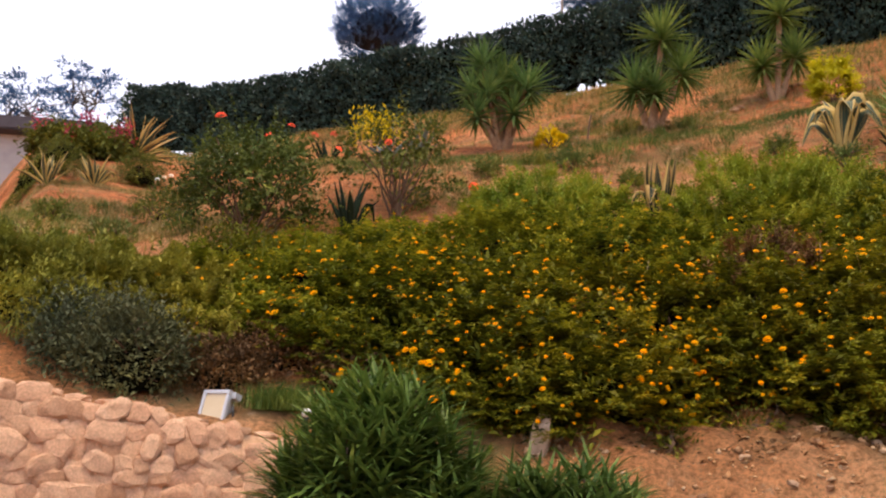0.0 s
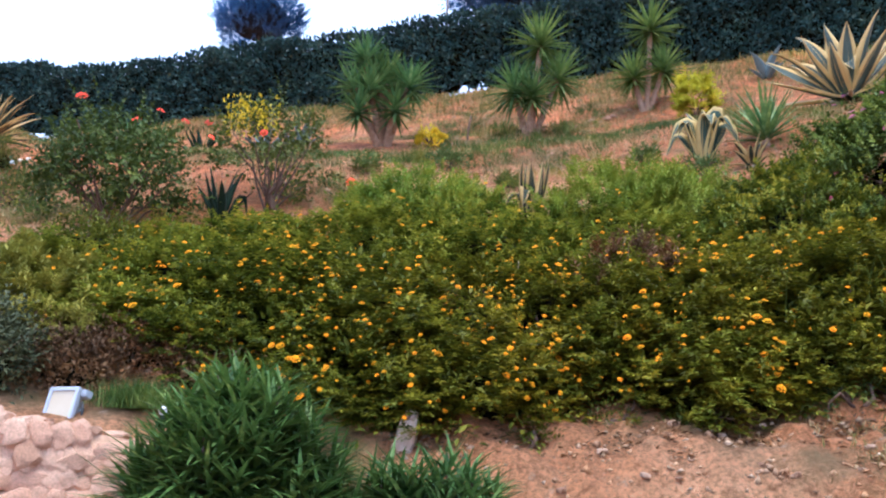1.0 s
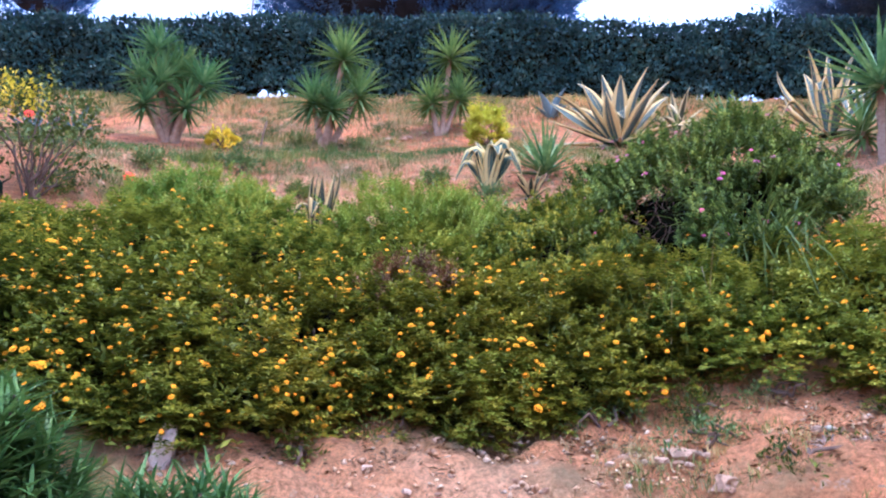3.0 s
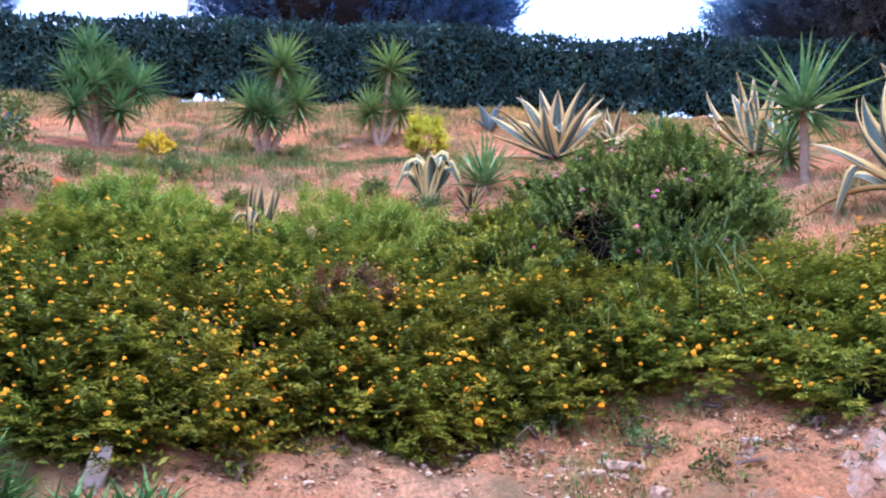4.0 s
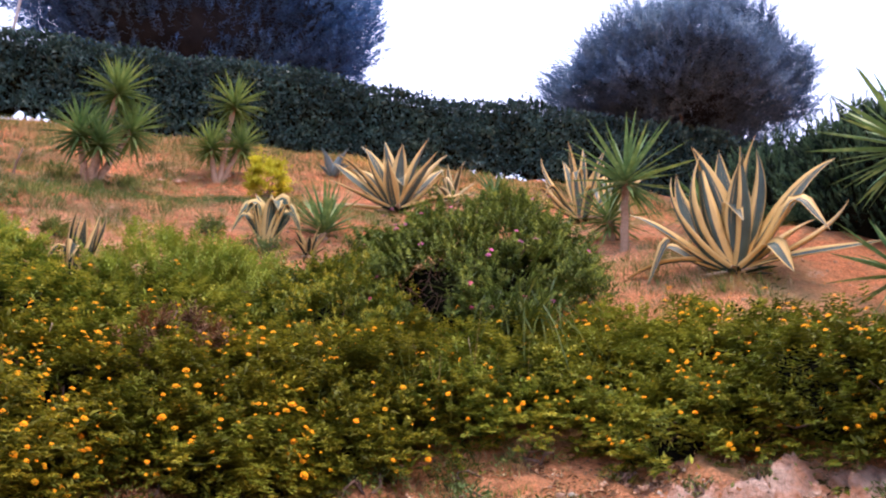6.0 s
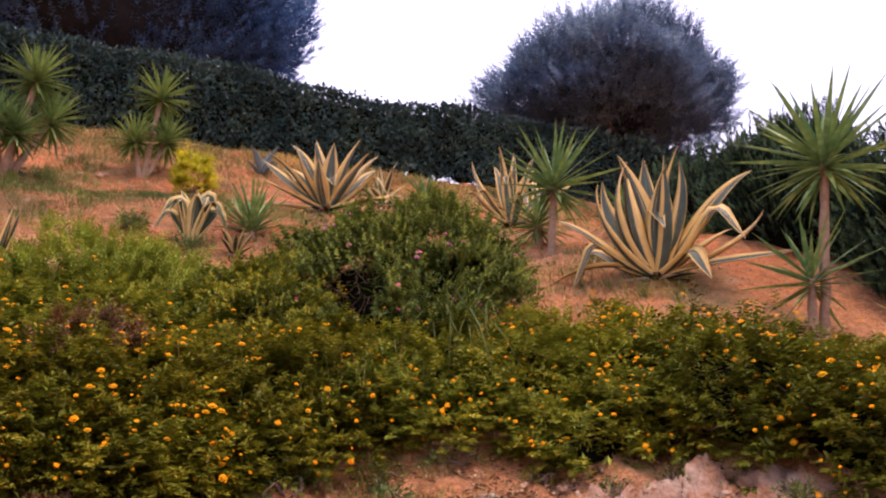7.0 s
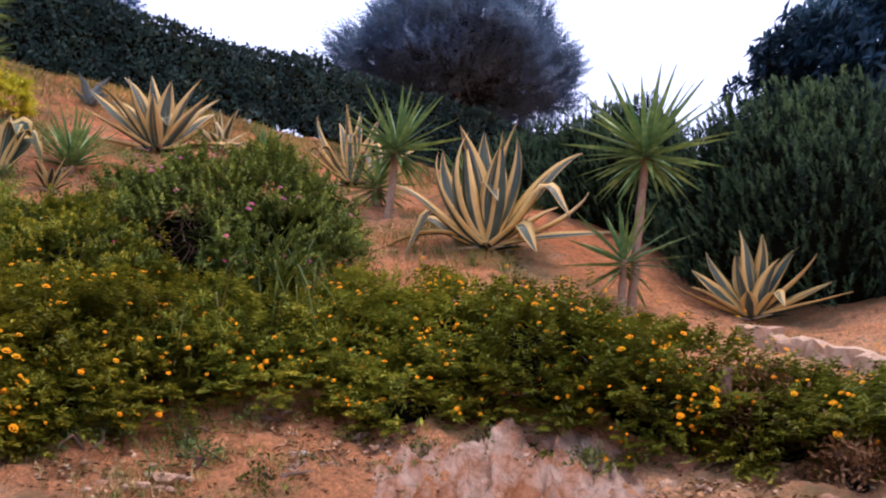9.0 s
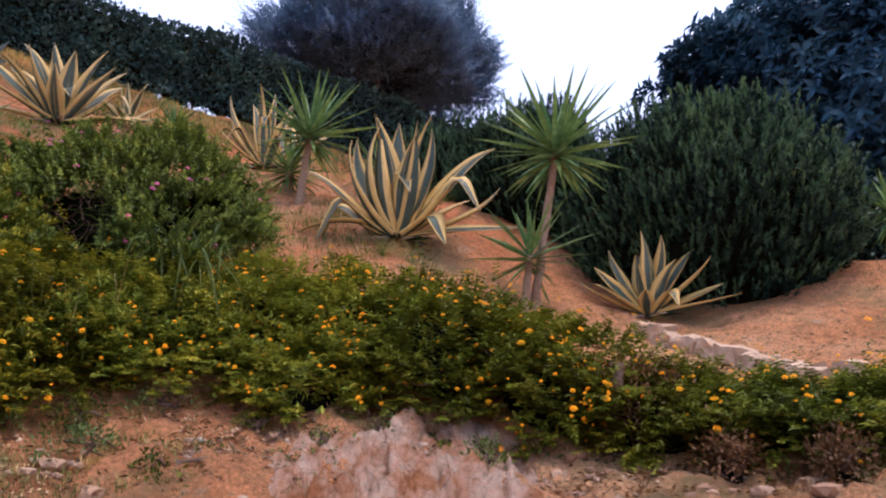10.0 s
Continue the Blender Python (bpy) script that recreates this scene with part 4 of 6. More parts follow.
def build_lantana():
    for az, d, w, h, fl in LANTANA_ROWS:
        x, y = polar(az, d)
        pale = d >= 5.4 or az < -5 or 43 < az < 64
        label = "spreading green lantana shrub covered in orange-yellow flower heads" if fl > 30 else "low green lantana shrub with a few orange-yellow flower heads"
        th, P, E = mound("lantana_shrub", label, "shrub", x, y, (w * 1.1, w * 1.1, h), h * 0.35, UPPER if pale else LANTANA, 30, 20, 0.056, 0.38, 0.12, "lantana shrubs on the bank", -0.45, 0.6, 5, core=0.70, flat=0.4, rise=0.30, shoots=int(820 * (w / 0.58) ** 1.5), shoot=(0.20, 18), level=0.75, young=UPPER_YOUNG if pale else LANTANA_YOUNG, per_hub=8, gather=0.11, foot=skirt)
        Q, o = outer(P, E, x, y, int(fl * 2.0), 1.3 if az > 40 else 0.7, clumpy=True)
        for q, w2 in zip(Q, o):
            s = rng.choice([0.006, 0.009, 0.0125, 0.017], p=[0.42, 0.34, 0.18, 0.06]) * rng.uniform(0.85, 1.2)
            m = Matrix.Translation(q + w2 * 0.012) @ Vector(w2).to_track_quat("Z", "Y").to_matrix().to_4x4() @ Matrix.Rotation(rng.uniform(0, 6), 4, "Z") @ Matrix.Diagonal((s, s, s, 1))
            part("flower_head", HEADS[int(rng.integers(5))], th, m=m)


HEADS = [mesh_of("lantana_flower", *head_flowers(np.zeros((1, 3)), np.array([[0, 0, 1.0]]), 1.0), FLOWER) for _ in range(5)]
build_lantana()


def dotted(th, P, E, x, y, n, r, mat, label, up=0.6):
    Q, o = outer(P, E, x, y, n, up)
    for q, w in zip(Q, o):
        part("flower", mesh_of("flower", *head_flowers(q[None] + w[None] * 0.03, w[None], r * rng.uniform(0.8, 1.2)), mat), th, label)


# bright feathery shrubs along the top of the bank
for az, d, w, h in ((6.5, 6.45, 0.60, 0.34), (11, 6.3, 0.4, 0.28), (22, 5.95, 0.60, 0.46), (26, 6.0, 0.42, 0.40), (-24, 5.1, 0.55, 0.20), (-19, 4.95, 0.5, 0.22), (-29, 5.2, 0.55, 0.20)):
    x, y = polar(az, d)
    mound("feathery_shrub", "bright green soft feathery shrub on the bank", "shrub", x, y, (w, w * 0.8, h), h * 0.5, GREEN if az > 0 else OLIVEGREEN, 50, 30, 0.055, 0.28, 0.12, "feathery shrubs", -0.2, 0.4, 8, spread=0.5, shoots=520, shoot=(0.26 if az > 0 else 0.16, 24), rise=0.9, young=UPPER_YOUNG if az > 0 else None)

# flowering pink shrub with a hollow
HOLLOW = (np.array([3.65, 4.29, 3.34]), np.array([0.23, 0.14]))
th, P, E = mound("pink_flowering_shrub", "large rounded green shrub with small pink flowers and a dark hollow", "shrub", 4.18, 4.36, (1.06, 0.60, 0.66), 0.42, MYRTLE, 120, 36, 0.048, 0.40, 0.15, "", -0.35, 0.55, 24, hole=HOLLOW, turn=-43, core=0.52, shoots=3000, shoot=(0.20, 20), rise=0.8, young=MYRTLE_YOUNG, per_hub=9, gather=0.085)
dotted(th, P, E, 4.18, 4.36, 40, 0.018, PINK, "small pink flower", 1.0)
mound("leafy_shrub", "wispy upright green shrub rising behind the pink flowers", "shrub", 4.60, 4.42, (0.40, 0.30, 0.22), 0.74, MYRTLE, 10, 14, 0.048, 0.40, 0.10, "leafy shrubs", 0.0, 0.5, 4, core=0, shoots=110, shoot=(0.22, 20), rise=1.3, young=MYRTLE_YOUNG, per_hub=5, gather=0.10)
mound("leafy_shrub", "rounded yellow-green leafy shrub beside the pink flowers", "shrub", 3.04, 4.58, (0.48, 0.42, 0.40), 0.34, UPPER, 30, 30, 0.048, 0.40, 0.13, "leafy shrubs", -0.35, 0.5, 6, core=0.5, shoots=520, shoot=(0.20, 20), rise=1.1, young=UPPER_YOUNG, per_hub=7, gather=0.10)
for k in range(18):
    a = HOLLOW[0] + rng.normal(0, 0.10, 3) + np.array([0.08, 0.10, -0.06]) - np.array(th.location)
    b = a + np.array([rng.uniform(-0.2, 0.12), rng.uniform(-0.2, 0.05), rng.uniform(-0.02, 0.22)])
    part("dead_twig", tube("dead_twig", bend(a, b, 0.03, 5, 0.03), [0.0035, 0.003, 0.0025, 0.002, 0.001], TWIG, 4), th, "dry reddish twig")
x, y = polar(32.5, 5.75)
th, P, E = mound("pink_flowering_shrub", "smaller leafy shrub with pale pink flowers", "shrub", x, y, (0.60, 0.5, 0.40), 0.22, MYRTLE, 60, 34, 0.05, 0.42, 0.14, "", -0.3, 0.5, 8, shoots=640, shoot=(0.17, 18), rise=0.6, young=MYRTLE_YOUNG, core=0.66)
dotted(th, P, E, x, y, 8, 0.02, PINK, "small pink flower", 1.0)

# hibiscus with red flowers, open and twiggy
for hx, hy, r, lift, n in ((-1.66, 6.25, (0.54, 0.48, 0.46), 0.52, 130), (-0.48, 6.75, (0.52, 0.46, 0.44), 0.52, 44)):
    th, P, E = mound("hibiscus", "open twiggy hibiscus shrub with red flowers", "shrub", hx, hy, r, lift, HIBISCUS, n, 24, 0.052, 0.6, 0.11, "hibiscus shrubs", -0.5, 0.25, 18, follow=False, core=0, shoots=n + 20, shoot=(0.34, 15), gather=0.3, per_hub=2, rise=0.7)
    if n == 130:
        dotted(th, P, E, hx, hy, 4, 0.034, RED, "open red flower", 1.2)
        a = np.array([-0.06, 0.1, 0.85])
        part("shoot", tube("shoot", bend(a, a + np.array([0.12, 0.1, 0.20]), 0, 5, 0.01), [0.006] * 5, TWIG, 5), th)
        part("flower", mesh_of("flower", *head_flowers((a + np.array([0.12, 0.1, 0.22]))[None], np.array([[-0.2, -0.8, 0.5]]), 0.036), RED), th, "open red flower")
    else:
        dotted(th, P, E, hx, hy, 1, 0.026, RED, "open red flower", 0)
        y0 = np.array([-0.22, 0.1, 0.92])
        Q = np.clip(rng.normal(0, 1, (340, 3)), -1.7, 1.7) * np.array([0.13, 0.1, 0.09]) + y0
        D, N, L, W = scatter_leaves(Q, np.tile([0, 0, 1.0], (340, 1)), 0.055, 0.5, 0.6)
        part("golden_foliage", leaves("golden_leaves", Q, D, N, L, W, YELLOW), th, "yellow young leaves")

# golden-leaved shrubs
for gx, gy, r, n in ((4.80, 9.1, (0.27, 0.25, 0.30), 110), (1.25, 9.2, (0.15, 0.13, 0.14), 34)):
    mound("golden_shrub", "small upright shrub with golden yellow leaves", "shrub", gx, gy, r, r[2] * 0.95, YELLOW, n // 3, 20, 0.062, 0.42, 0.09, "golden shrubs", -0.7, 0.3, 8, core=0, spread=0.5, follow=False, shoots=2 * n, shoot=(r[2] * 0.55, 14), rise=0.9)

# darker shrubs beside the wall and under the house
for (sx, sy, r, mat, label, n) in (
    (-1.60, 4.02, (0.28, 0.22, 0.27), GREYLEAF, "dense grey-green shrub behind the wall", 130),
    (-1.95, 4.2, (0.27, 0.22, 0.18), GREYLEAF, "dense grey-green shrub behind the wall", 110),
    (-1.20, 4.26, (0.26, 0.18, 0.13), RUST, "half-dry rust-brown shrub behind the wall", 100),
    (-0.88, 4.46, (0.28, 0.18, 0.12), RUST, "half-dry rust-brown shrub behind the wall", 80),
    (-0.50, 4.28, (0.30, 0.16, 0.15), RUST, "half-dry rust-brown shrub behind the wall", 60),
    (-0.12, 4.2, (0.24, 0.15, 0.13), RUST, "half-dry rust-brown shrub behind the wall", 50),
    (-2.5, 4.4, (0.4, 0.30, 0.18), OLIVEGREEN, "soft green shrub on the bank", 110),
    (-1.55, 5.35, (0.34, 0.3, 0.28), LANTANA, "low green shrub on the bank", 60),
    (*polar(-20.8, 8.4), (0.32, 0.28, 0.26), HIBISCUS, "rounded dull green shrub on the slope", 70),
    (*polar(-22.6, 13.2), (0.36, 0.32, 0.34), HIBISCUS, "rounded dark green shrub on the slope", 110),
    (*polar(-28.7, 12.6), (0.55, 0.45, 0.40), HIBISCUS, "large dark green shrub beside the house", 200),
    (*polar(86, 4.02), (0.18, 0.10, 0.08), RUST, "low dry brushwood at the foot of the shrubs", 26),
    (*polar(93, 3.98), (0.18, 0.10, 0.08), RUST, "low dry brushwood at the foot of the shrubs", 26),
    (*polar(80.5, 4.34), (0.20, 0.24, 0.15), RUST, "low dry twiggy purple-brown shrub", 44),
):
    mound("shrub", label, "shrub", sx, sy, r, 0.26 if "purple" in label else r[2] * 0.5, mat, n, 40, 0.034, 0.42, 0.09, "", -0.4, 0.45, 8, core=0.2 if "dull" in label else 0.62)
# dry twiggy patches among the lantana
for px, py, lift in ((0.81, 4.53, 0.39), (1.91, 4.68, 0.55), (3.23, 4.03, 0.34), (1.70, 4.48, 0.53), (2.05, 4.36, 0.50)):
    mound("shrub", "dry brown patch of twigs among the shrubs", "shrub", px, py, (0.17, 0.12, 0.11), lift, RUST, 16, 16, 0.04, 0.34, 0.07, "", -0.6, 0.3, 14, core=0, follow=False, shoots=60, shoot=(0.16, 12), rise=1.0)
for sx, sy, r in ((*polar(-26.4, 15.4), (0.66, 0.4, 0.30)), (*polar(-24.9, 16.0), (0.42, 0.36, 0.28)), (*polar(-28.0, 15.2), (0.5, 0.4, 0.30))):
    th, P, E = mound("bougainvillea", "dark climbing shrub with magenta flowers by the house", "shrub", sx, sy, r, r[2] * 0.6, HIBISCUS, 110, 36, 0.09, 0.55, 0.2, "bougainvilleas", -0.4, 0.5, 8, follow=False)
    for k in range(4):
        c = P[rng.integers(len(P))] * np.array([1, 1, 1.0]) + np.array([0.1, -0.2, 0.25])
        Q = c + rng.normal(0, 0.085, (34, 3))
        D, N, L, W = scatter_leaves(Q, np.tile([0.1, -0.8, 0.6], (34, 1)), 0.06, 0.8, 0.6)
        part("bract_mass", leaves("bracts", Q, D, N, L, W, MAGENTA), th, "magenta flower cluster", "stuff")


# ---- the large rosemary-like bush and its neighbours: upright needle shoots ----
def needle_bush(label, x, y, radii, lift, shoots, length, name="needle_bush", lean=(0, 0)):
    th = thing(name, label, "shrub", x=x, y=y)
    z0 = th.location.z
    d = ball_dirs(shoots, -0.7)
    k = 1 + 0.10 * np.sin(3.1 * d[:, 0] + 2 * d[:, 2]) * np.sin(2.7 * d[:, 1] + 4 * d[:, 2])
    s = d * np.array(radii) * (k * rng.uniform(0.76, 1.0, shoots))[:, None]
    s[:, 2] += lift
    s[:, 0] += lean[0] * s[:, 2]
    s[:, 1] += lean[1] * s[:, 2]
    s[:, 2] = np.maximum(s[:, 2], ground_array(s[:, 0] + x, s[:, 1] + y) - z0 + 0.03)
    way = unit(d * 0.45 + np.array([0, 0, 0.9]) + rng.normal(0, 0.22, (shoots, 3)))
    m = 44
    t = np.tile(np.linspace(0, 1, m), shoots)[:, None]
    ln = np.repeat(length * rng.uniform(0.6, 1.25, shoots), m)[:, None]
    P = np.repeat(s, m, 0) + np.repeat(way, m, 0) * t * ln
    ring = unit(rng.normal(0, 1, P.shape))
    D = unit(np.repeat(way, m, 0) * 0.9 + ring * (1.0 - 0.6 * t))
    N = unit(np.repeat(way, m, 0) + 0.5 * ring)
    L = 0.048 * rng.uniform(0.7, 1.2, len(P))
    tip = t[:, 0] > 0.55 + np.repeat(rng.normal(0, 0.14, shoots), m)
    for q, leafy, mat, says in ((~tip, "foliage", ROSEMARY, ""), (tip, "young_growth", ROSEMARY_YOUNG, "paler shoot tips")):
        part(leafy, leaves("needles", P[q], D[q], N[q], L[q], L[q] * 0.24, mat), th, says)
    # Black filling: shade between the needle shoots, painted on a solid.
    part("inner_core", core_mesh(radii, CORE, 0.84, -0.9, 0.15), th, "near-black solid painted as the shade among the leaves", m=pose(lean[0] * lift, lean[1] * lift, lift))
    return th


needle_bush("very large dense dark green bush of upright needle-leaved shoots", 8.2, 0.76, (1.30, 1.50, 1.42), 0.42, 4500, 0.22)
needle_bush("dense dark green bush of upright needle-leaved shoots", 8.5, 2.7, (0.8, 0.95, 1.04), 0.38, 2100, 0.22)
needle_bush("dense dark green bush of upright needle-leaved shoots", 9.2, 4.1, (0.75, 0.85, 0.94), 0.30, 1700, 0.22)
mound("laurel_shrub", "tall dark laurel shrub beyond the needle bush", "shrub", 11.4, -1.2, (1.6, 1.8, 1.6), 1.0, HEDGE, 260, 50, 0.11, 0.5, 0.3, "", -0.8, 0.7, 8, core=0.85)
mound("laurel_shrub", "tall dark laurel shrub beyond the needle bush", "shrub", 11.0, -3.2, (1.5, 1.7, 1.4), 0.9, HEDGE, 220, 50, 0.11, 0.5, 0.3, "", -0.8, 0.7, 8, core=0.85)


# ---- oleanders at the foot of the wall ----
def oleander(x, y, top, spread, n, label):
    th = thing("oleander", label, "shrub", "oleanders", x=x, y=y)
    h = top - th.location.z
    Ps, Ds, Ls = [], [], []
    for k in range(n):
        a, e = rng.uniform(0, 2 * np.pi), math.sqrt(rng.uniform(0, 1))
        tip = np.array([spread * e * math.cos(a), spread * 0.85 * e * math.sin(a), h * (1 - 0.20 * e * e) - rng.uniform(0.08, 0.14) - (rng.uniform(0.0, 0.45) if k % 2 == 0 else 0)])
        foot = np.array([tip[0] * 0.2, tip[1] * 0.2, 0.0])
        if k < 30:
            part("stem", tube("stem", bend(foot, tip, 0, 5, 0.02), [0.012, 0.010, 0.008, 0.006, 0.004], TWIG, 5), th)
        way = unit((tip - foot) * np.array([2.6, 2.6, 1.0]) + rng.normal(0, 0.18, 3))
        for q in range(11):
            p = tip - way * 0.032 * q
            for g in range(3):
                ang = 2.1 * g + 0.9 * q + rng.uniform(-0.2, 0.2)
                r = np.array([math.cos(ang), math.sin(ang), 0.10])
                Ps.append(p)
                Ds.append(way * (1.0 - 0.08 * q) + r * (0.80 + 0.12 * q) + rng.normal(0, 0.18, 3))
                Ls.append((0.15 + 0.11 * min(1, q / 4)) * rng.uniform(0.8, 1.2))
    P, D, L = np.array(Ps), np.array(Ds), np.array(Ls)
    part("foliage", mesh_of("oleander_leaves", *blade_arrays(P, D, L * 1.04, L * 0.105, rng.uniform(0.05, 0.42, len(P)), 4, 0.14), OLEANDER), th, "long narrow leathery green leaves")


oleander(-0.25, 3.2, 2.02, 0.42, 170, "bushy green oleander standing before the stone wall")
oleander(0.46, 3.10, 1.69, 0.36, 64, "small green oleander at the foot of the bank")


# ---- yuccas ----
def yucca_blade(droop, fold=0.22):
    return mesh_of("yucca_leaf", *blade_arrays(np.zeros((1, 3)), np.array([[1.0, 0, 0]]), 1.0, 0.068, droop, 5, fold), YUCCA)


BLADES = [yucca_blade(d) for d in (0.0, 0.03, 0.07, 0.16)]


def rosette(n, low=-0.75):
    """Ways of the leaves of one head, from upright in the middle to hanging at the rim."""
    k = np.arange(n)
    z = 0.98 - (0.98 - low) * ((k + 0.5) / n) ** 1.15
    a = 2.39996 * k + rng.uniform(-0.25, 0.25, n)
    r = np.sqrt(1 - z * z)
    return np.stack([r * np.cos(a), r * np.sin(a), z], 1), k / n


def yucca(x, y, heads, label, near=False, trunk_r=0.04, group="yuccas", name="yucca", z=None):
    """heads: (dx, dy, height of the head, leaf length, leaf count)."""
    th = thing(name, label, "yucca", group, x=x, y=y, z=z)
    for dx, dy, h, ln, n in heads:
        top, holder = np.array([dx, dy, h]), th
        if h > 0.12:
            foot = np.array([dx * 0.12, dy * 0.12, -0.05])
            pts = bend(foot, top, 0, 12, 0.004)
            rad = trunk_r * (1.15 - 0.3 * np.linspace(0, 1, 12)) * (1 + 0.10 * np.sin(np.arange(12) * 2.2))
            holder = part("trunk", tube("yucca_trunk", pts, rad, TRUNK, 9, 0.08), th, "ringed pinkish-brown trunk")
        D, age = rosette(n, -0.7 if h > 0.2 else 0.30)
        L = ln * (0.72 + 0.36 * np.sin(np.pi * np.clip(age + 0.15, 0, 1))) * rng.uniform(0.88, 1.1, n)
        if near:
            for d, l, ag in zip(D, L, age):
                q = Vector(d).to_track_quat("X", "Z").to_matrix().to_4x4()
                me = BLADES[min(3, int(ag * 3.4 + rng.uniform(0, 0.9)))]
                m = Matrix.Translation(top + np.array([0, 0, -0.10 * ag])) @ q @ Matrix.Rotation(rng.uniform(-0.5, 0.5), 4, "X") @ Matrix.Diagonal((l, 0.35 + 0.65 * l, l, 1))
                part("leaf", me, holder, m=m)
        else:
            P = top + np.array([0, 0, -0.12]) * age[:, None]
            part("leaf_rosette", mesh_of("rosette", *blade_arrays(P, D, L, 0.042, 0.02 + 0.22 * age, 4, 0.22), YUCCA), holder, "rosette of stiff green sword leaves")
    return th


yucca(0.66, 9.36, [(-0.26, 0.1, 1.28, 0.42, 84), (0.04, 0.2, 1.10, 0.42, 84), (0.30, -0.1, 0.86, 0.44, 84), (-0.20, -0.15, 0.74, 0.42, 74), (-0.40, 0.0, 0.84, 0.38, 64), (0.12, -0.2, 0.48, 0.38, 60), (-0.34, -0.2, 0.42, 0.36, 56), (-0.08, 0.0, 0.98, 0.40, 70)],
      "clump of several yuccas with dense green sword leaves on the slope")
yucca(2.53, 9.27, [(0.19, 0.0, 1.40, 0.52, 100), (0.44, 0.05, 0.94, 0.50, 96), (-0.18, 0.0, 0.69, 0.48, 110), (0.02, -0.15, 0.56, 0.42, 100)],
      "branched yucca with three leafy heads on bare pinkish trunks")
yucca(4.6, 10.3, [(0.17, 0.0, 1.44, 0.54, 104), (0.34, 0.0, 0.77, 0.48, 110), (-0.13, 0.05, 0.62, 0.48, 116)],
      "branched yucca with three leafy heads on bare pinkish trunks")
yucca(6.27, 4.39, [(0.06, -0.08, 0.82, 0.70, 62)], "single yucca with a round leafy head on a slim trunk", True, 0.04)
yucca(6.6, 4.75, [(0.0, 0.0, 0.30, 0.55, 60)], "low yucca with drooping leaves beside a taller one")
yucca(5.92, 1.86, [(0.14, -0.24, 1.40, 0.72, 66)], "tall yucca with a spiky head on a slim leaning trunk", True, 0.036)
yucca(5.82, 1.88, [(0.06, -0.06, 0.50, 0.52, 36)], "small yucca with a spiky head on a short trunk", True, 0.034)
yucca(4.42, 6.98, [(0.0, 0.0, 0.16, 0.56, 60)], "young stemless yucca with upright leaves", True)
yucca(7.55, 7.4, [(0.0, 0.0, 0.42, 0.46, 54)], "young yucca with upright leaves on a short stem")
yucca(7.6, 4.2, [(0.0, 0.0, 0.35, 0.50, 60)], "low yucca standing behind a large agave")
yucca(-2.4, 9.4, [(0.0, 0.0, 0.45, 0.42, 60)], "young yucca standing behind the hibiscus")
yucca(-3.3, 14.9, [(0.0, 0.0, 0.1, 0.5, 44)], "young stemless yucca with upright leaves")
yucca(9.0, -1.05, [(0.0, 0.0, 0.62, 0.5, 60)], "yucca half hidden by the needle bush", False)


# ---- agaves ----
def agave_leaf(L, W, e0, e1, power=1.6, fold_at=0.0, twist=0.0, mat=AGAVE, thick=0.018, n=16, e2=-75, tip=0.0, side=0.0):
    """One fleshy channelled blade that leaves the heart along X at e0 degrees, bends to e1, and folds over at fold_at."""
    us = (0.0, 0.14, 0.34, 0.66, 0.86, 1.0)
    pts, ang, p = [], [], np.zeros(2)
    for k in range(n + 1):
        t = k / n
        a = e0 + (e1 - e0) * t ** power + tip * t ** 4
        if fold_at:
            a += (e2 - a) * float(ease(fold_at - 0.05, fold_at + 0.12, t))
        pts.append(p.copy())
        ang.append(radians(a))
        p = p + L / n * np.array([math.cos(radians(a)), math.sin(radians(a))])
    v, uv, f = [], [], []
    ring = len(us) + 4
    for k in range(n + 1):
        t = k / n
        w = 1.2 * W * (0.60 + 0.40 * math.sin(min(1, t / 0.52) * math.pi / 2)) * max(0.02, 1 - max(0, (t - 0.45) / 0.55) ** 1.5)
        depth = w * (0.34 - 0.22 * t)
        th = thick * (1 - 0.75 * t)
        tw = twist * (0.35 + 0.65 * t)
        nx, nz = -math.sin(ang[k]), math.cos(ang[k])
        row = [(u, depth * (2 * u - 1) ** 2) for u in us] + [(u, depth * (2 * u - 1) ** 2 - th * (1 - (2 * u - 1) ** 2)) for u in (0.88, 0.65, 0.35, 0.12)]
        for u, h in row:
            s = (u - 0.5) * w
            h2 = h + s * math.sin(tw)
            v.append((pts[k][0] + nx * h2, s * math.cos(tw) + side * L * t * t, pts[k][1] + nz * h2))
            uv.append((u, t))
    for k in range(n):
        for j in range(ring):
            j2 = (j + 1) % ring
            f.append([k * ring + j, (k + 1) * ring + j, (k + 1) * ring + j2, k * ring + j2])
    return mesh_of("agave_leaf", np.array(v), np.array(f), mat, True, np.array(uv))


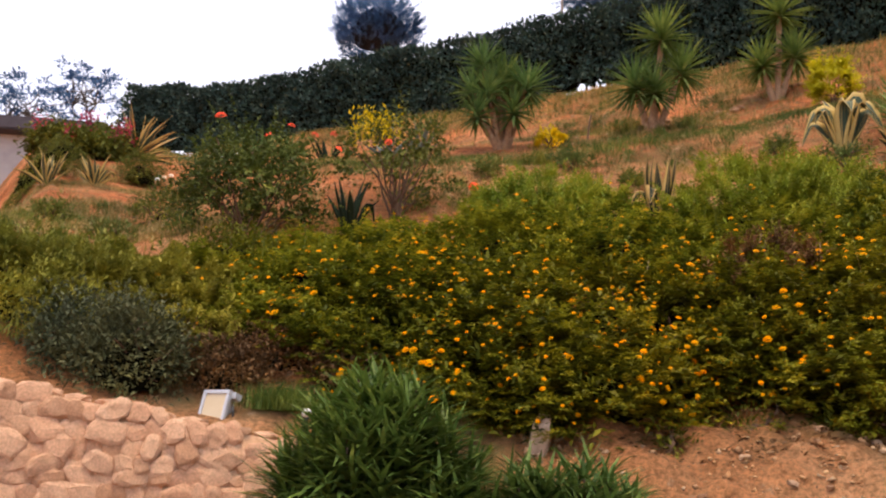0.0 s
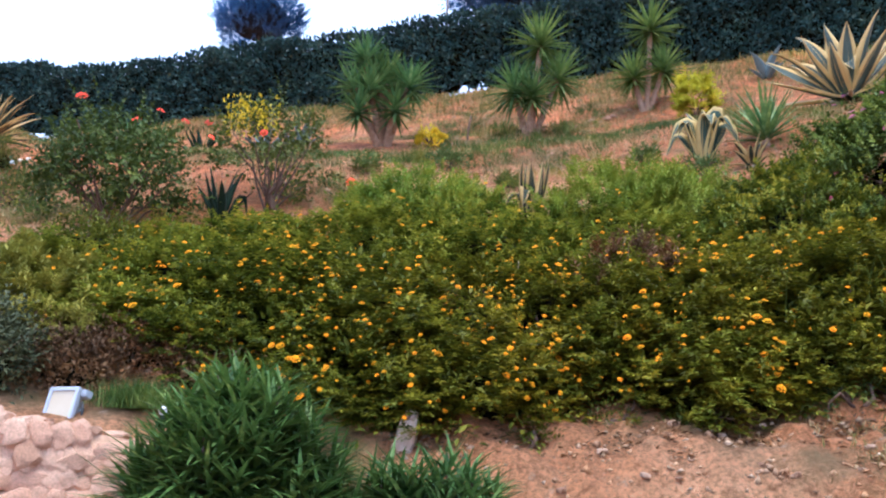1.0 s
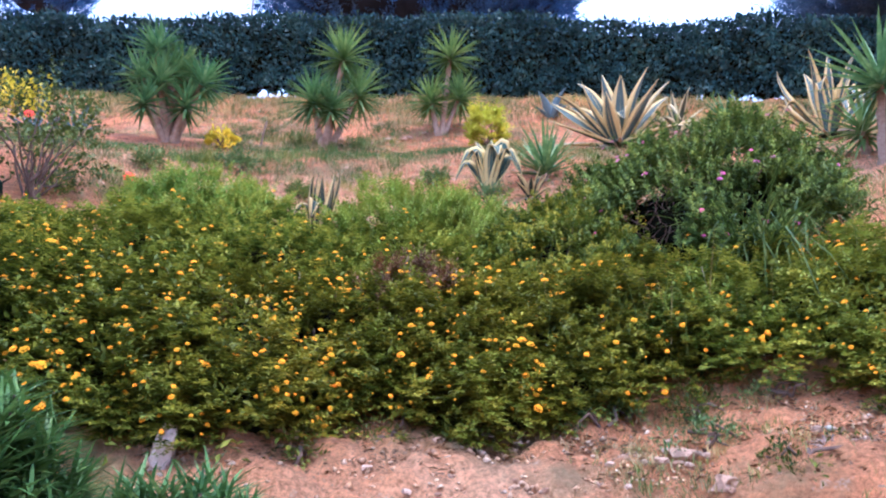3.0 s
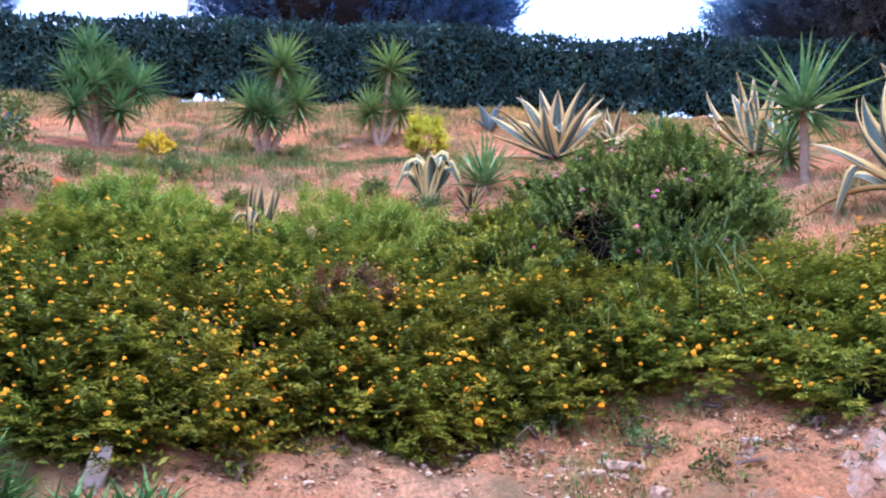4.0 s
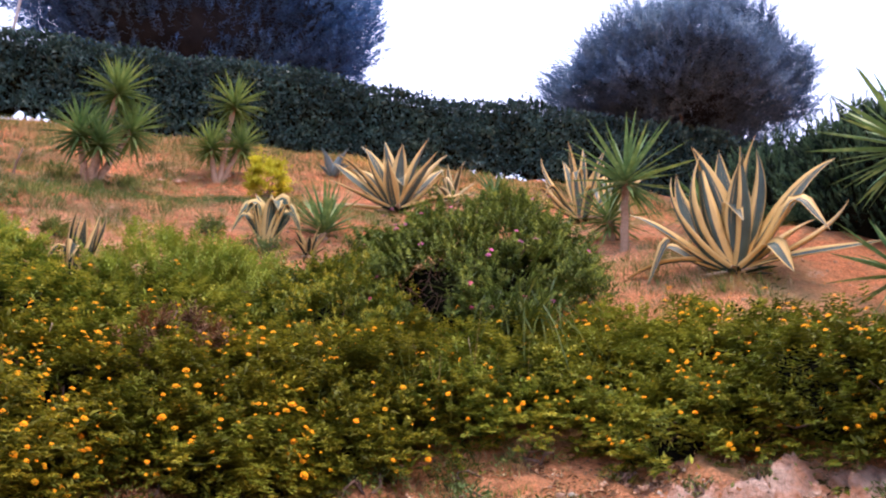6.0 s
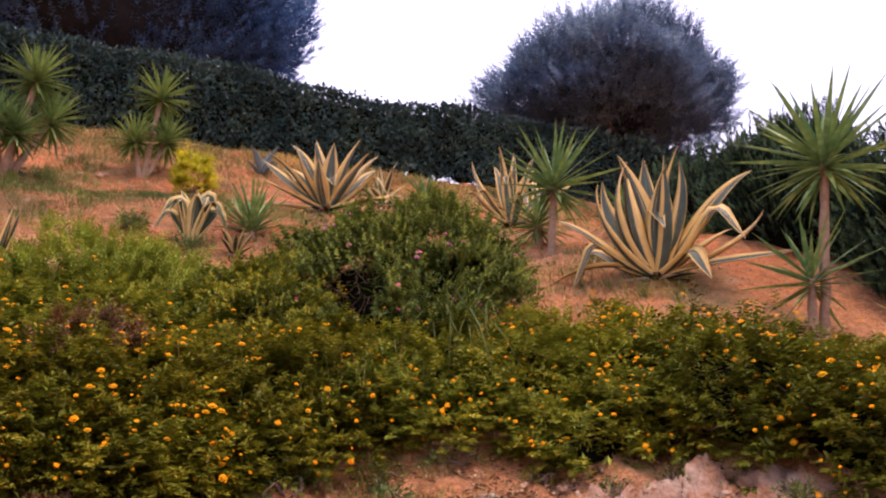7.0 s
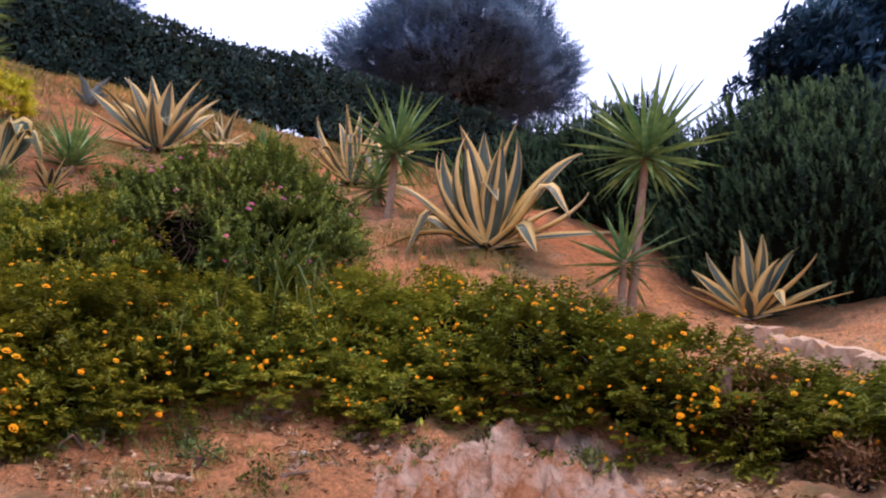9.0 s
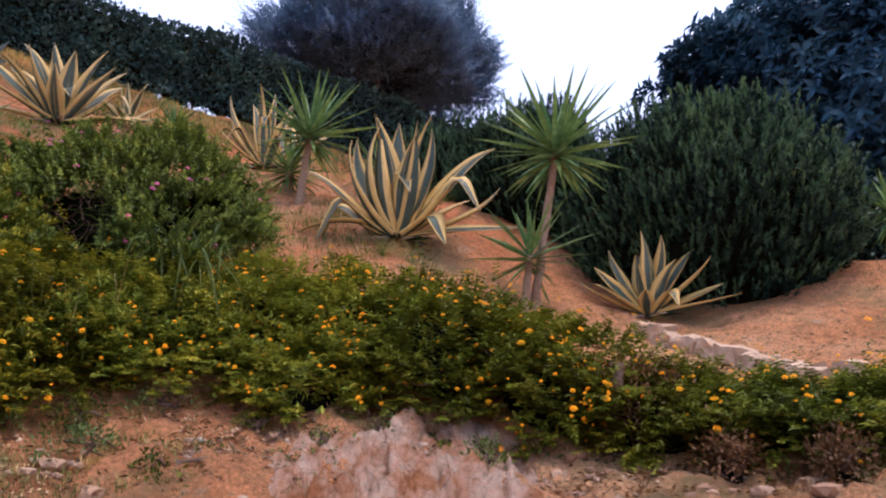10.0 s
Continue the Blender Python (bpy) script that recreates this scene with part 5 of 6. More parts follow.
def agave(x, y, L, W, n, label, mat=AGAVE, turn=0.0, folds=(), group="variegated agaves", low=8, lean=0.0, dry=True, high=86, sink=0.03, curl=26):
    """A rosette: upright heart, spreading middle and low, curling outer leaves. folds: numbers of leaves that fold over."""
    th = thing("agave", label, "agave", group, x=x, y=y, turn=turn, sink=sink)
    for k in range(n):
        age = (k + 0.5) / n
        e0 = high - (high - low) * age ** 0.95 + rng.uniform(-9, 9)
        e0 -= 10 * (1 - age)
        e1 = e0 + 14 - curl * age * rng.uniform(0.3, 1.2)
        ln = L * (0.82 + 0.28 * math.sin(math.pi * min(1, age + 0.25))) * rng.uniform(0.76, 1.1)
        me = agave_leaf(ln, W * rng.uniform(0.85, 1.1), e0, e1, rng.uniform(1.2, 2.2), rng.uniform(0.48, 0.62) if k in folds else 0.0, rng.uniform(-0.8, 0.8), mat, tip=rng.uniform(-50, 14), side=rng.uniform(-0.14, 0.14))
        a = 137.5 * k + rng.uniform(-24, 24)
        m = Matrix.Rotation(radians(lean), 4, "Y") @ pose(0, 0, 0.05 + 0.05 * (1 - age), 0, 0, a) @ Matrix.Translation((0.02 + 0.03 * age, 0, 0))
        part("leaf", me, th, m=m)
    if dry:
        for k in range(9):
            me = agave_leaf(L * 0.4 * rng.uniform(0.6, 1.1), W * 0.5, rng.uniform(-5, 8), -4, 1.2, 0, rng.uniform(-1, 1), DRYSTALK, 0.006, 8)
            part("dry_leaf", me, th, "withered straw-coloured leaf", m=pose(0, 0, 0.02, 0, 0, 40 * k + rng.uniform(-15, 15)))
    return th


def placed_agave(x, y, blades, label, mat, power=0.8, dry=16, sink=0.02, size=1.0, wide=1.0, group="variegated agaves"):
    """An agave leaf by leaf: bearing from the drive's side, length, width, first and last rise, where it folds over."""
    th = thing("agave", label, "agave", group, x=x, y=y, sink=sink)
    face = math.degrees(math.atan2(-y, -x))
    for a, L, W, e0, e1, fo in blades:
        me = agave_leaf(L * size, W * size * wide, e0, e1, power, fo, -math.sin(radians(a)) * rng.uniform(0.45, 1.15) + rng.uniform(-0.6, 0.6), mat, 0.02, 20, -62, rng.uniform(-60, 30), rng.uniform(-0.15, 0.15))
        part("leaf", me, th, m=pose(0, 0, 0.06, 0, 0, face - a) @ Matrix.Translation((0.04, 0, 0)))
    for k in range(dry):
        me = agave_leaf(0.34 * size * rng.uniform(0.6, 1.1), 0.06 * size, rng.uniform(-6, 6), -4, 1.2, 0, rng.uniform(-1, 1), DRYSTALK if k % 2 else AGAVE_DARK, 0.008, 8)
        part("dry_leaf", me, th, "withered leaf at the base", m=pose(0, 0, 0.03, 0, 0, 360 / dry * k + rng.uniform(-12, 12)))
    return th


GREAT = [
    (-50, 1.18, 0.22, 74, 88, 0), (20, 1.16, 0.18, 84, 92, 0), (170, 1.20, 0.22, 80, 86, 0), (66, 1.20, 0.17, 36, 126, 0), (-95, 1.22, 0.17, 42, 66, 0), (-78, 1.12, 0.16, 32, 74, 0.58),
    (-86, 1.04, 0.12, 8, 38, 0), (-58, 0.64, 0.16, 20, 44, 0.44), (0, 0.80, 0.18, 66, 94, 0.62), (78, 1.04, 0.11, 20, 82, 0.48), (90, 1.12, 0.10, 38, -36, 0), (84, 0.98, 0.13, 26, 62, 0),
    (120, 0.76, 0.18, 60, 78, 0), (-105, 0.80, 0.14, 30, 44, 0), (44, 1.10, 0.16, 50, 122, 0), (-120, 1.20, 0.15, 56, 86, 0), (150, 1.14, 0.19, 64, 86, 0), (-150, 1.14, 0.18, 62, 84, 0),
    (110, 1.12, 0.15, 48, 82, 0), (-70, 1.10, 0.07, 6, -8, 0), (62, 1.06, 0.15, 26, 98, 0), (-40, 1.04, 0.17, 48, 102, 0), (100, 0.94, 0.12, 16, 66, 0.56), (-20, 0.96, 0.18, 66, 84, 0),
]
placed_agave(6.02, 3.1, GREAT, "huge cream-edged agave with arching and folded outer leaves", AGAVE)
placed_agave(6.0, 7.72, [
    (95, 1.02, 0.10, 46, 62, 0), (100, 0.98, 0.12, 66, 80, 0), (30, 0.96, 0.15, 78, 88, 0), (-60, 1.00, 0.14, 66, 80, 0), (-90, 1.02, 0.12, 52, 64, 0), (-95, 0.96, 0.10, 14, 30, 0), (84, 0.94, 0.11, 30, 48, 0), (88, 0.80, 0.10, 4, 4, 0),
    (150, 1.02, 0.14, 70, 84, 0), (-150, 1.00, 0.14, 66, 82, 0), (-80, 0.98, 0.08, 24, 62, 0.62), (0, 0.56, 0.13, 60, 80, 0.62), (-12, 0.80, 0.14, 66, 84, 0), (60, 0.84, 0.12, 44, 66, 0), (-50, 0.84, 0.12, 40, 62, 0), (76, 0.86, 0.10, 18, 30, 0),
    (120, 0.92, 0.12, 48, 66, 0), (-118, 0.96, 0.12, 44, 62, 0), (180, 0.90, 0.12, 50, 66, 0), (-70, 0.84, 0.10, 10, 16, 0), (18, 0.66, 0.12, 30, 60, 0)],
    "large cream-edged agave with broad spreading leaves", AGAVE_PALE, size=1.12, wide=1.38)
placed_agave(6.9, 1.1, [
    (92, 0.78, 0.09, 22, 38, 0), (84, 0.70, 0.10, 40, 54, 0), (100, 0.84, 0.08, 56, 68, 0), (-30, 0.88, 0.19, 78, 86, 0), (-80, 0.84, 0.13, 72, 84, 0), (-100, 0.86, 0.13, 54, 66, 0), (-88, 0.84, 0.12, 36, 44, 0), (-86, 0.74, 0.10, 14, 26, 0),
    (-80, 0.88, 0.08, 4, 14, 0), (-52, 0.50, 0.11, 34, 40, 0.56), (30, 0.56, 0.11, 62, 76, 0), (-45, 0.60, 0.13, 58, 72, 0), (160, 0.80, 0.14, 64, 80, 0), (75, 0.62, 0.10, 30, 44, 0), (-130, 0.74, 0.12, 50, 64, 0), (10, 0.34, 0.12, 30, 50, 0)],
    "cream-edged agave with broad pointed leaves beside a bush", AGAVE, dry=8, size=0.84, wide=1.25)
placed_agave(7.92, 6.14, [
    (95, 1.02, 0.11, 52, 68, 0), (86, 0.90, 0.09, 36, 70, 0.66), (40, 0.98, 0.14, 74, 88, 0), (-20, 0.98, 0.14, 78, 92, 0), (-70, 0.96, 0.13, 68, 84, 0), (0, 0.82, 0.17, 74, 84, 0.66), (-60, 0.80, 0.13, 60, 74, 0.58), (-88, 0.86, 0.11, 34, 60, 0.55),
    (-90, 0.92, 0.11, 30, 40, 0), (-84, 0.70, 0.10, 16, 50, 0.50), (150, 0.98, 0.14, 70, 84, 0), (-150, 0.98, 0.13, 64, 80, 0), (80, 0.80, 0.11, 50, 66, 0.60), (110, 0.86, 0.11, 44, 60, 0), (-40, 0.66, 0.13, 50, 66, 0.52), (-110, 0.86, 0.11, 44, 60, 0), (70, 0.66, 0.10, 20, 36, 0)],
    "cream-edged agave with curled leaves behind the pink shrub", AGAVE, size=1.12)
agave(8.05, 8.9, 0.66, 0.10, 15, "dried-looking narrow-leaved agave below the hedge", AGAVE_MID, 10, low=15)
agave(6.75, 10.5, 0.46, 0.12, 9, "small blue-green agave below the hedge", AGAVE_BLUE, 30, group="plain agaves", low=30, dry=False)
placed_agave(3.72, 6.98, [
    (90, 0.64, 0.11, 74, 84, 0.60), (75, 0.58, 0.12, 80, 88, 0.66), (100, 0.56, 0.09, 60, 66, 0.58), (-60, 0.62, 0.17, 82, 86, 0.70), (-88, 0.64, 0.14, 72, 78, 0.62), (10, 0.52, 0.17, 86, 92, 0), (-100, 0.60, 0.12, 62, 68, 0.60), (150, 0.60, 0.13, 80, 86, 0), (-40, 0.58, 0.15, 76, 84, 0.66)],
    "blue-green agave with cream edges and drooping folded leaves", AGAVE_NARROW, dry=0, sink=0.03, size=1.12, wide=1.1)
agave(3.95, 6.50, 0.26, 0.055, 12, "pale striped low agave on the slope", AGAVE_SHADE, 15, low=24)
placed_agave(1.64, 5.9, [
    (95, 0.60, 0.09, 74, 98, 0), (60, 0.58, 0.10, 78, 100, 0), (-60, 0.60, 0.09, 80, 92, 0), (-90, 0.62, 0.09, 74, 84, 0), (20, 0.50, 0.10, 78, 90, 0.56), (90, 0.50, 0.08, 70, 88, 0.58), (180, 0.60, 0.09, 80, 88, 0), (100, 0.80, 0.04, 24, 38, 0.70)],
    "half-dry brown-edged agave rising out of the shrubs", AGAVE_SHADE, dry=6, sink=-0.12)
agave(-0.84, 6.4, 0.50, 0.06, 9, "dark green agave rising out of the shrubs", AGAVE_DARK, 45, group="plain agaves", low=56, dry=False, folds=(5,))
agave(-6.4, 15.0, 0.98, 0.09, 36, "large pale cream-edged agave near the end of the hedge", AGAVE, 0, low=5)
agave(-5.2, 10.9, 0.46, 0.065, 15, "pale cream-edged agave near the house", AGAVE_NARROW, turn=40, folds=(5, 8), low=35)
agave(-5.35, 9.9, 0.46, 0.06, 15, "pale cream-edged agave near the house", AGAVE_NARROW, turn=90, folds=(4,), low=35)
agave(-2.15, 12.9, 0.55, 0.07, 18, "small narrow-leaved agave below the hedge", AGAVE_DARK, 0, group="plain agaves", low=20, dry=False)
agave(-0.5, 12.2, 0.55, 0.08, 16, "small grey-green agave below the hedge", AGAVE_BLUE, 0, group="plain agaves", low=12)
agave(-1.0, 11.6, 0.5, 0.08, 12, "small grey-green agave below the hedge", AGAVE_BLUE, 50, group="plain agaves", low=30, dry=False)
for gx, gy, h in ((-2.62, 10.6, 0.75), (0.18, 7.2, 0.2), (-1.68, 10.2, 0.5), (-3.95, 7.45, 0.12)):
    fl = thing("red_flower", "single red flower on a thin green stem", "flower", "red flowers", x=gx, y=gy)
    fl_top = np.array([0.05, 0.0, h])
    part("stalk", tube("stalk", bend((0, 0, 0), fl_top, 0, 5, 0.01), [0.006] * 5, GRASS, 5), fl)
    part("bloom", mesh_of("bloom", *head_flowers(fl_top[None], np.array([[0, -0.8, 0.4]]), 0.05), RED), fl, "red petals")


# ---- strap-leaved tufts, weeds, straw ----
def tuft(name, label, x, y, n, L, W, spread, mat, droop=0.35, group="", z=None, rise=1.0):
    th = thing(name, label, "plant", group, x=x, y=y, z=z)
    P = rng.normal(0, 1, (n, 3)) * np.array([spread, spread, 0]) * 0.35
    a = rng.uniform(0, 2 * np.pi, n)
    e = rng.uniform(0.12, 0.9, n)
    D = np.stack([e * np.cos(a), e * np.sin(a), np.full(n, rise)], 1)
    part("leaf_fan", mesh_of("blades", *blade_arrays(P, D, L * rng.uniform(0.5, 1.1, n), W, droop * rng.uniform(0.4, 1.6, n), 5, 0.15), mat), th, kind="stuff")


tuft("strap_plant", "fountain of long arching strap-like green leaves", 3.88, 3.54, 200, 1.08, 0.015, 0.26, BLUEGRASS, 1.05, z=ground(3.88, 3.54) + 0.46, rise=0.8)
for az, d in ((28, 4.95), (33, 4.8), (50, 5.0), (21, 5.0)):
    tuft("strap_plant", "thin clump of arching grassy leaves among the shrubs", *polar(az, d), 46, 0.62, 0.009, 0.22, BLUEGRASS, 0.35, "strap plants")
for az, d in ((2, 5.3), (7, 5.7), (10, 5.2), (14, 5.6), (17, 5.2), (19, 5.75), (23, 5.3), (26, 5.7), (30, 5.25), (33, 5.55), (37, 5.0), (40, 5.1), (46, 5.25), (-6, 5.5), (-11, 5.3), (53, 5.2)):
    tuft("tall_grass", "wispy tall green grass rising through the shrubs", *polar(az + rng.uniform(-1, 1), d), 34, rng.uniform(0.62, 0.86), 0.006, 0.26, GRASS, 0.18, "tall grasses", rise=1.6)
for az, d in ((24, 4.9), (31, 4.85), (36, 4.9), (38.5, 4.8), (42, 4.85), (44.5, 4.8), (47, 4.95), (34, 5.05)):
    tuft("tall_grass", "thin dry straw-coloured grass rising through the shrubs", *polar(az, d), 9, rng.uniform(0.6, 0.9), 0.005, 0.34, STRAW, 0.22, "dry tall grasses", rise=1.5)
    tuft("tall_grass", "wispy tall green grass rising through the shrubs", *polar(az + 1.2, d - 0.05), 26, rng.uniform(0.6, 0.85), 0.007, 0.34, GRASS, 0.3, "tall grasses", rise=1.3)
tuft("grass_tuft", "tuft of fine green grass behind the wall", -0.80, 4.05, 2200, 0.20, 0.004, 0.26, TURF, 0.25, "grass tufts")
tuft("grass_tuft", "tuft of fine green grass behind the wall", -2.4, 4.15, 220, 0.26, 0.005, 0.4, GRASS, 0.25, "grass tufts")
for gx, gy in ((2.25, 9.4), (3.0, 9.25), (1.0, 8.6)):
    tuft("grass_tuft", "rounded tuft of green grass on the slope", gx, gy, 240, 0.32, 0.008, 0.22, GRASS, 0.3, "grass tufts")
WEEDS = [(15.5, 3.72), (21, 3.98), (42.5, 4.3), (43, 4.02), (49, 3.74), (54, 4.22), (63, 4.15), (47, 4.4), (27, 4.0), (36, 4.2), (58, 3.9), (70, 3.9)]
for az, d in WEEDS:
    x, y = polar(az, d)
    w = rng.uniform(0.10, 0.22)
    mound("weed", "small green weed on the bare bank", "plant", x, y, (w, w * rng.uniform(0.5, 0.9), w * 0.4), w * 0.12, GRASS if rng.uniform() < 0.4 else LANTANA, 16, 22, 0.032, 0.4, 0.05, "weeds", -0.1, 0.2, 4, core=0)
for az, d in ((-15, 7.2), (-19, 7.4), (-24, 7.2), (-28, 8.0), (-31, 7.0), (-17, 9.2), (-3, 7.0), (3, 8.1), (24, 8.2), (28, 7.6), (9, 8.3), (14, 7.6)):
    x, y = polar(az, d)
    w = rng.uniform(0.12, 0.22)
    mound("weed", "low green weed on the dry slope", "plant", x, y, (w, w, w * 0.6), w * 0.3, GRASS, 22, 24, 0.06, 0.25, 0.07, "weeds", -0.1, 0.2, 4, core=0)


def field(name, label, count, az0, az1, d0, d1, L, W, mat, keep, droop=0.3):
    """Uncountable grass blades strewn over a stretch of the slope, in patches."""
    tufts = max(1, count // 34)
    az = np.radians(rng.uniform(az0, az1, tufts))
    d = np.sqrt(rng.uniform(d0 * d0, d1 * d1, tufts))
    own = rng.integers(0, tufts, count)
    r = rng.normal(0, 0.055, (count, 2)) * rng.uniform(0.4, 1.6, tufts)[own][:, None]
    x, y = (d * np.sin(az))[own] + r[:, 0], (d * np.cos(az))[own] + r[:, 1]
    patch = np.sin(1.3 * x + 2 * np.sin(0.9 * y)) * np.sin(1.1 * y + 1.7 * np.sin(0.8 * x)) + 0.4 * np.sin(4.3 * x) * np.sin(3.9 * y)
    ok = patch + rng.normal(0, 0.25, count) > keep
    x, y = x[ok], y[ok]
    n = len(x)
    P = np.stack([x, y, ground_array(x, y) - 0.005], 1)
    lean = r[ok] * 7
    D = np.stack([rng.normal(0, 0.35, n) + lean[:, 0], rng.normal(0, 0.35, n) + lean[:, 1], np.ones(n)], 1)
    ob = new(name, mesh_of(name, *blade_arrays(P, D, L * rng.uniform(0.4, 1.2, n), W, droop, 2, 0.1), mat))
    tagged(ob, label, "grass", kind="stuff")


field("dry_grass", "short dry straw grass on the slope", 140000, -40, 66, 6.2, 14.2, 0.13, 0.007, STRAW, -0.12)
field("green_grass", "patches of short green grass on the slope", 90000, -40, 66, 6.4, 13.0, 0.15, 0.008, GRASS, 0.28)
field("green_grass", "dull green grass below the house", 34000, -42, -11, 5.6, 13.5, 0.13, 0.008, GRASS, 0.0)
field("dry_grass", "dry straw grass below the house", 50000, -42, -9, 5.8, 14.5, 0.13, 0.008, STRAW, -0.3)
field("dry_grass", "short dry straw grass beside the bushes", 24000, 50, 105, 5.3, 9.5, 0.05, 0.005, STRAW, 0.3)
field("green_grass", "sparse green grass beside the bushes", 9000, 50, 105, 5.3, 9.5, 0.07, 0.005, GRASS, 0.7)
field("dry_grass", "sparse dry grass on the bank", 14000, 8, 104, 3.5, 4.8, 0.07, 0.005, STRAW, 0.35)
field("green_grass", "sparse green grass on the bank", 9000, 6, 104, 3.5, 4.7, 0.08, 0.005, GRASS, 0.62)


def grass_band():
    """A strip of green grass along the little terrace below the yuccas."""
    n = 9500
    x = rng.uniform(-2.2, 4.6, n)
    y = 8.75 - 0.03 * x + rng.normal(0, 0.16, n)
    P = np.stack([x, y, ground_array(x, y)], 1)
    D = np.stack([rng.normal(0, 0.4, n), rng.normal(0, 0.4, n), np.ones(n)], 1)
    tagged(new("green_grass", mesh_of("grass_band", *blade_arrays(P, D, 0.10 * rng.uniform(0.4, 1.2, n), 0.008, 0.3, 2, 0.1), GRASS)), "strip of green grass along a small terrace", "grass", kind="stuff")


grass_band()


def hedge_foot():
    """Dry and dull green grass along the foot of the hedge."""
    for n, mat, L, label in ((26000, STRAW, 0.17, "dry straw grass along the foot of the hedge"), (20000, GRASS, 0.20, "dull green grass along the foot of the hedge")):
        v = rng.uniform(-14, 9, n // 20)[rng.integers(0, n // 20, n)] + rng.normal(0, 0.07, n)
        u = 13.55 - np.abs(rng.normal(0, 0.75, n // 20))[rng.integers(0, n // 20, n)] + rng.normal(0, 0.07, n)
        P = ALONG * v[:, None] + NORMAL * u[:, None]
        P[:, 2] = ground_array(P[:, 0], P[:, 1]) - 0.005
        D = np.stack([rng.normal(0, 0.4, n), rng.normal(0, 0.4, n), np.ones(n)], 1)
        tagged(new("hedge_foot_grass", mesh_of("hedge_foot_grass", *blade_arrays(P, D, L * rng.uniform(0.4, 1.2, n), 0.009, 0.3, 2, 0.1), mat)), label, "grass", kind="stuff")


hedge_foot()

# dry stalks among the shrubs
for az, d, h, ln in ((14, 4.75, 0.3, 0.45), (33, 4.85, 0.12, 0.5), (57, 5.3, 0.2, 0.4), (26, 5.0, 0.3, 0.45), (44, 5.05, 0.15, 0.45)):
    x, y = polar(az, d)
    st = thing("dry_stalk", "pale bare dry stalk among the shrubs", "stalk", "dry stalks", x=x, y=y)
    e = np.array([rng.uniform(-0.35, 0.35), rng.uniform(-0.3, 0.0), h + 0.25])
    part("stem", tube("dry_stalk", bend((0, 0, 0), e, 0.06, 7, 0.02), np.linspace(0.0035, 0.0015, 7), DRYSTALK, 5), st)
x, y = polar(77.4, 4.26)
st = thing("stump", "weathered leaning wooden stump among the shrubs", "stump", x=x, y=y)
part("wood", tube("stump", bend((0, 0, -0.05), (-0.02, -0.16, 0.50), 0, 7, 0.01), [0.05, 0.045, 0.04, 0.04, 0.045, 0.035, 0.015], STUMPWOOD, 9, 0.2), st)
st = thing("garden_stake", "thin weathered stake stuck in the slope", "stake", x=1.72, y=9.3)
part("wood", tube("stake", [(0, 0, -0.1), (0.02, 0, 0.2), (0.06, 0, 0.42)], [0.014, 0.013, 0.011], TWIG, 6), st)
for k in range(5):
    x, y = polar(rng.uniform(45, 75), rng.uniform(4.86, 5.1))
    w = thing("wild_flower", "small wild flower on a thin stem", "flower", "wild flowers", x=x, y=y)
    top = np.array([0, -0.05, rng.uniform(0.3, 0.5)])
    part("stalk", tube("stalk", bend((0, 0, 0), top, 0, 4, 0.01), [0.004] * 4, GRASS, 4), w)
    part("bloom", mesh_of("bloom", *head_flowers(top[None], np.array([[-0.6, -0.5, 0.5]]), 0.016), MAUVE if k % 2 else WHITE), w, "pale petals")


for k in range(3):
    x, y = polar(-21.4 + 0.45 * k, 12.9 + 0.1 * k)
    w = thing("white_flower", "small white flower below the pale agaves", "flower", "white flowers", x=x, y=y)
    top = np.array([0, -0.03, 0.22 + 0.04 * k])
    part("stalk", tube("stalk", bend((0, 0, 0), top, 0, 4, 0.01), [0.005] * 4, GRASS, 4), w)
    part("bloom", mesh_of("bloom", *head_flowers(top[None], np.array([[0.2, -0.7, 0.6]]), 0.035), WHITE), w, "white petals")


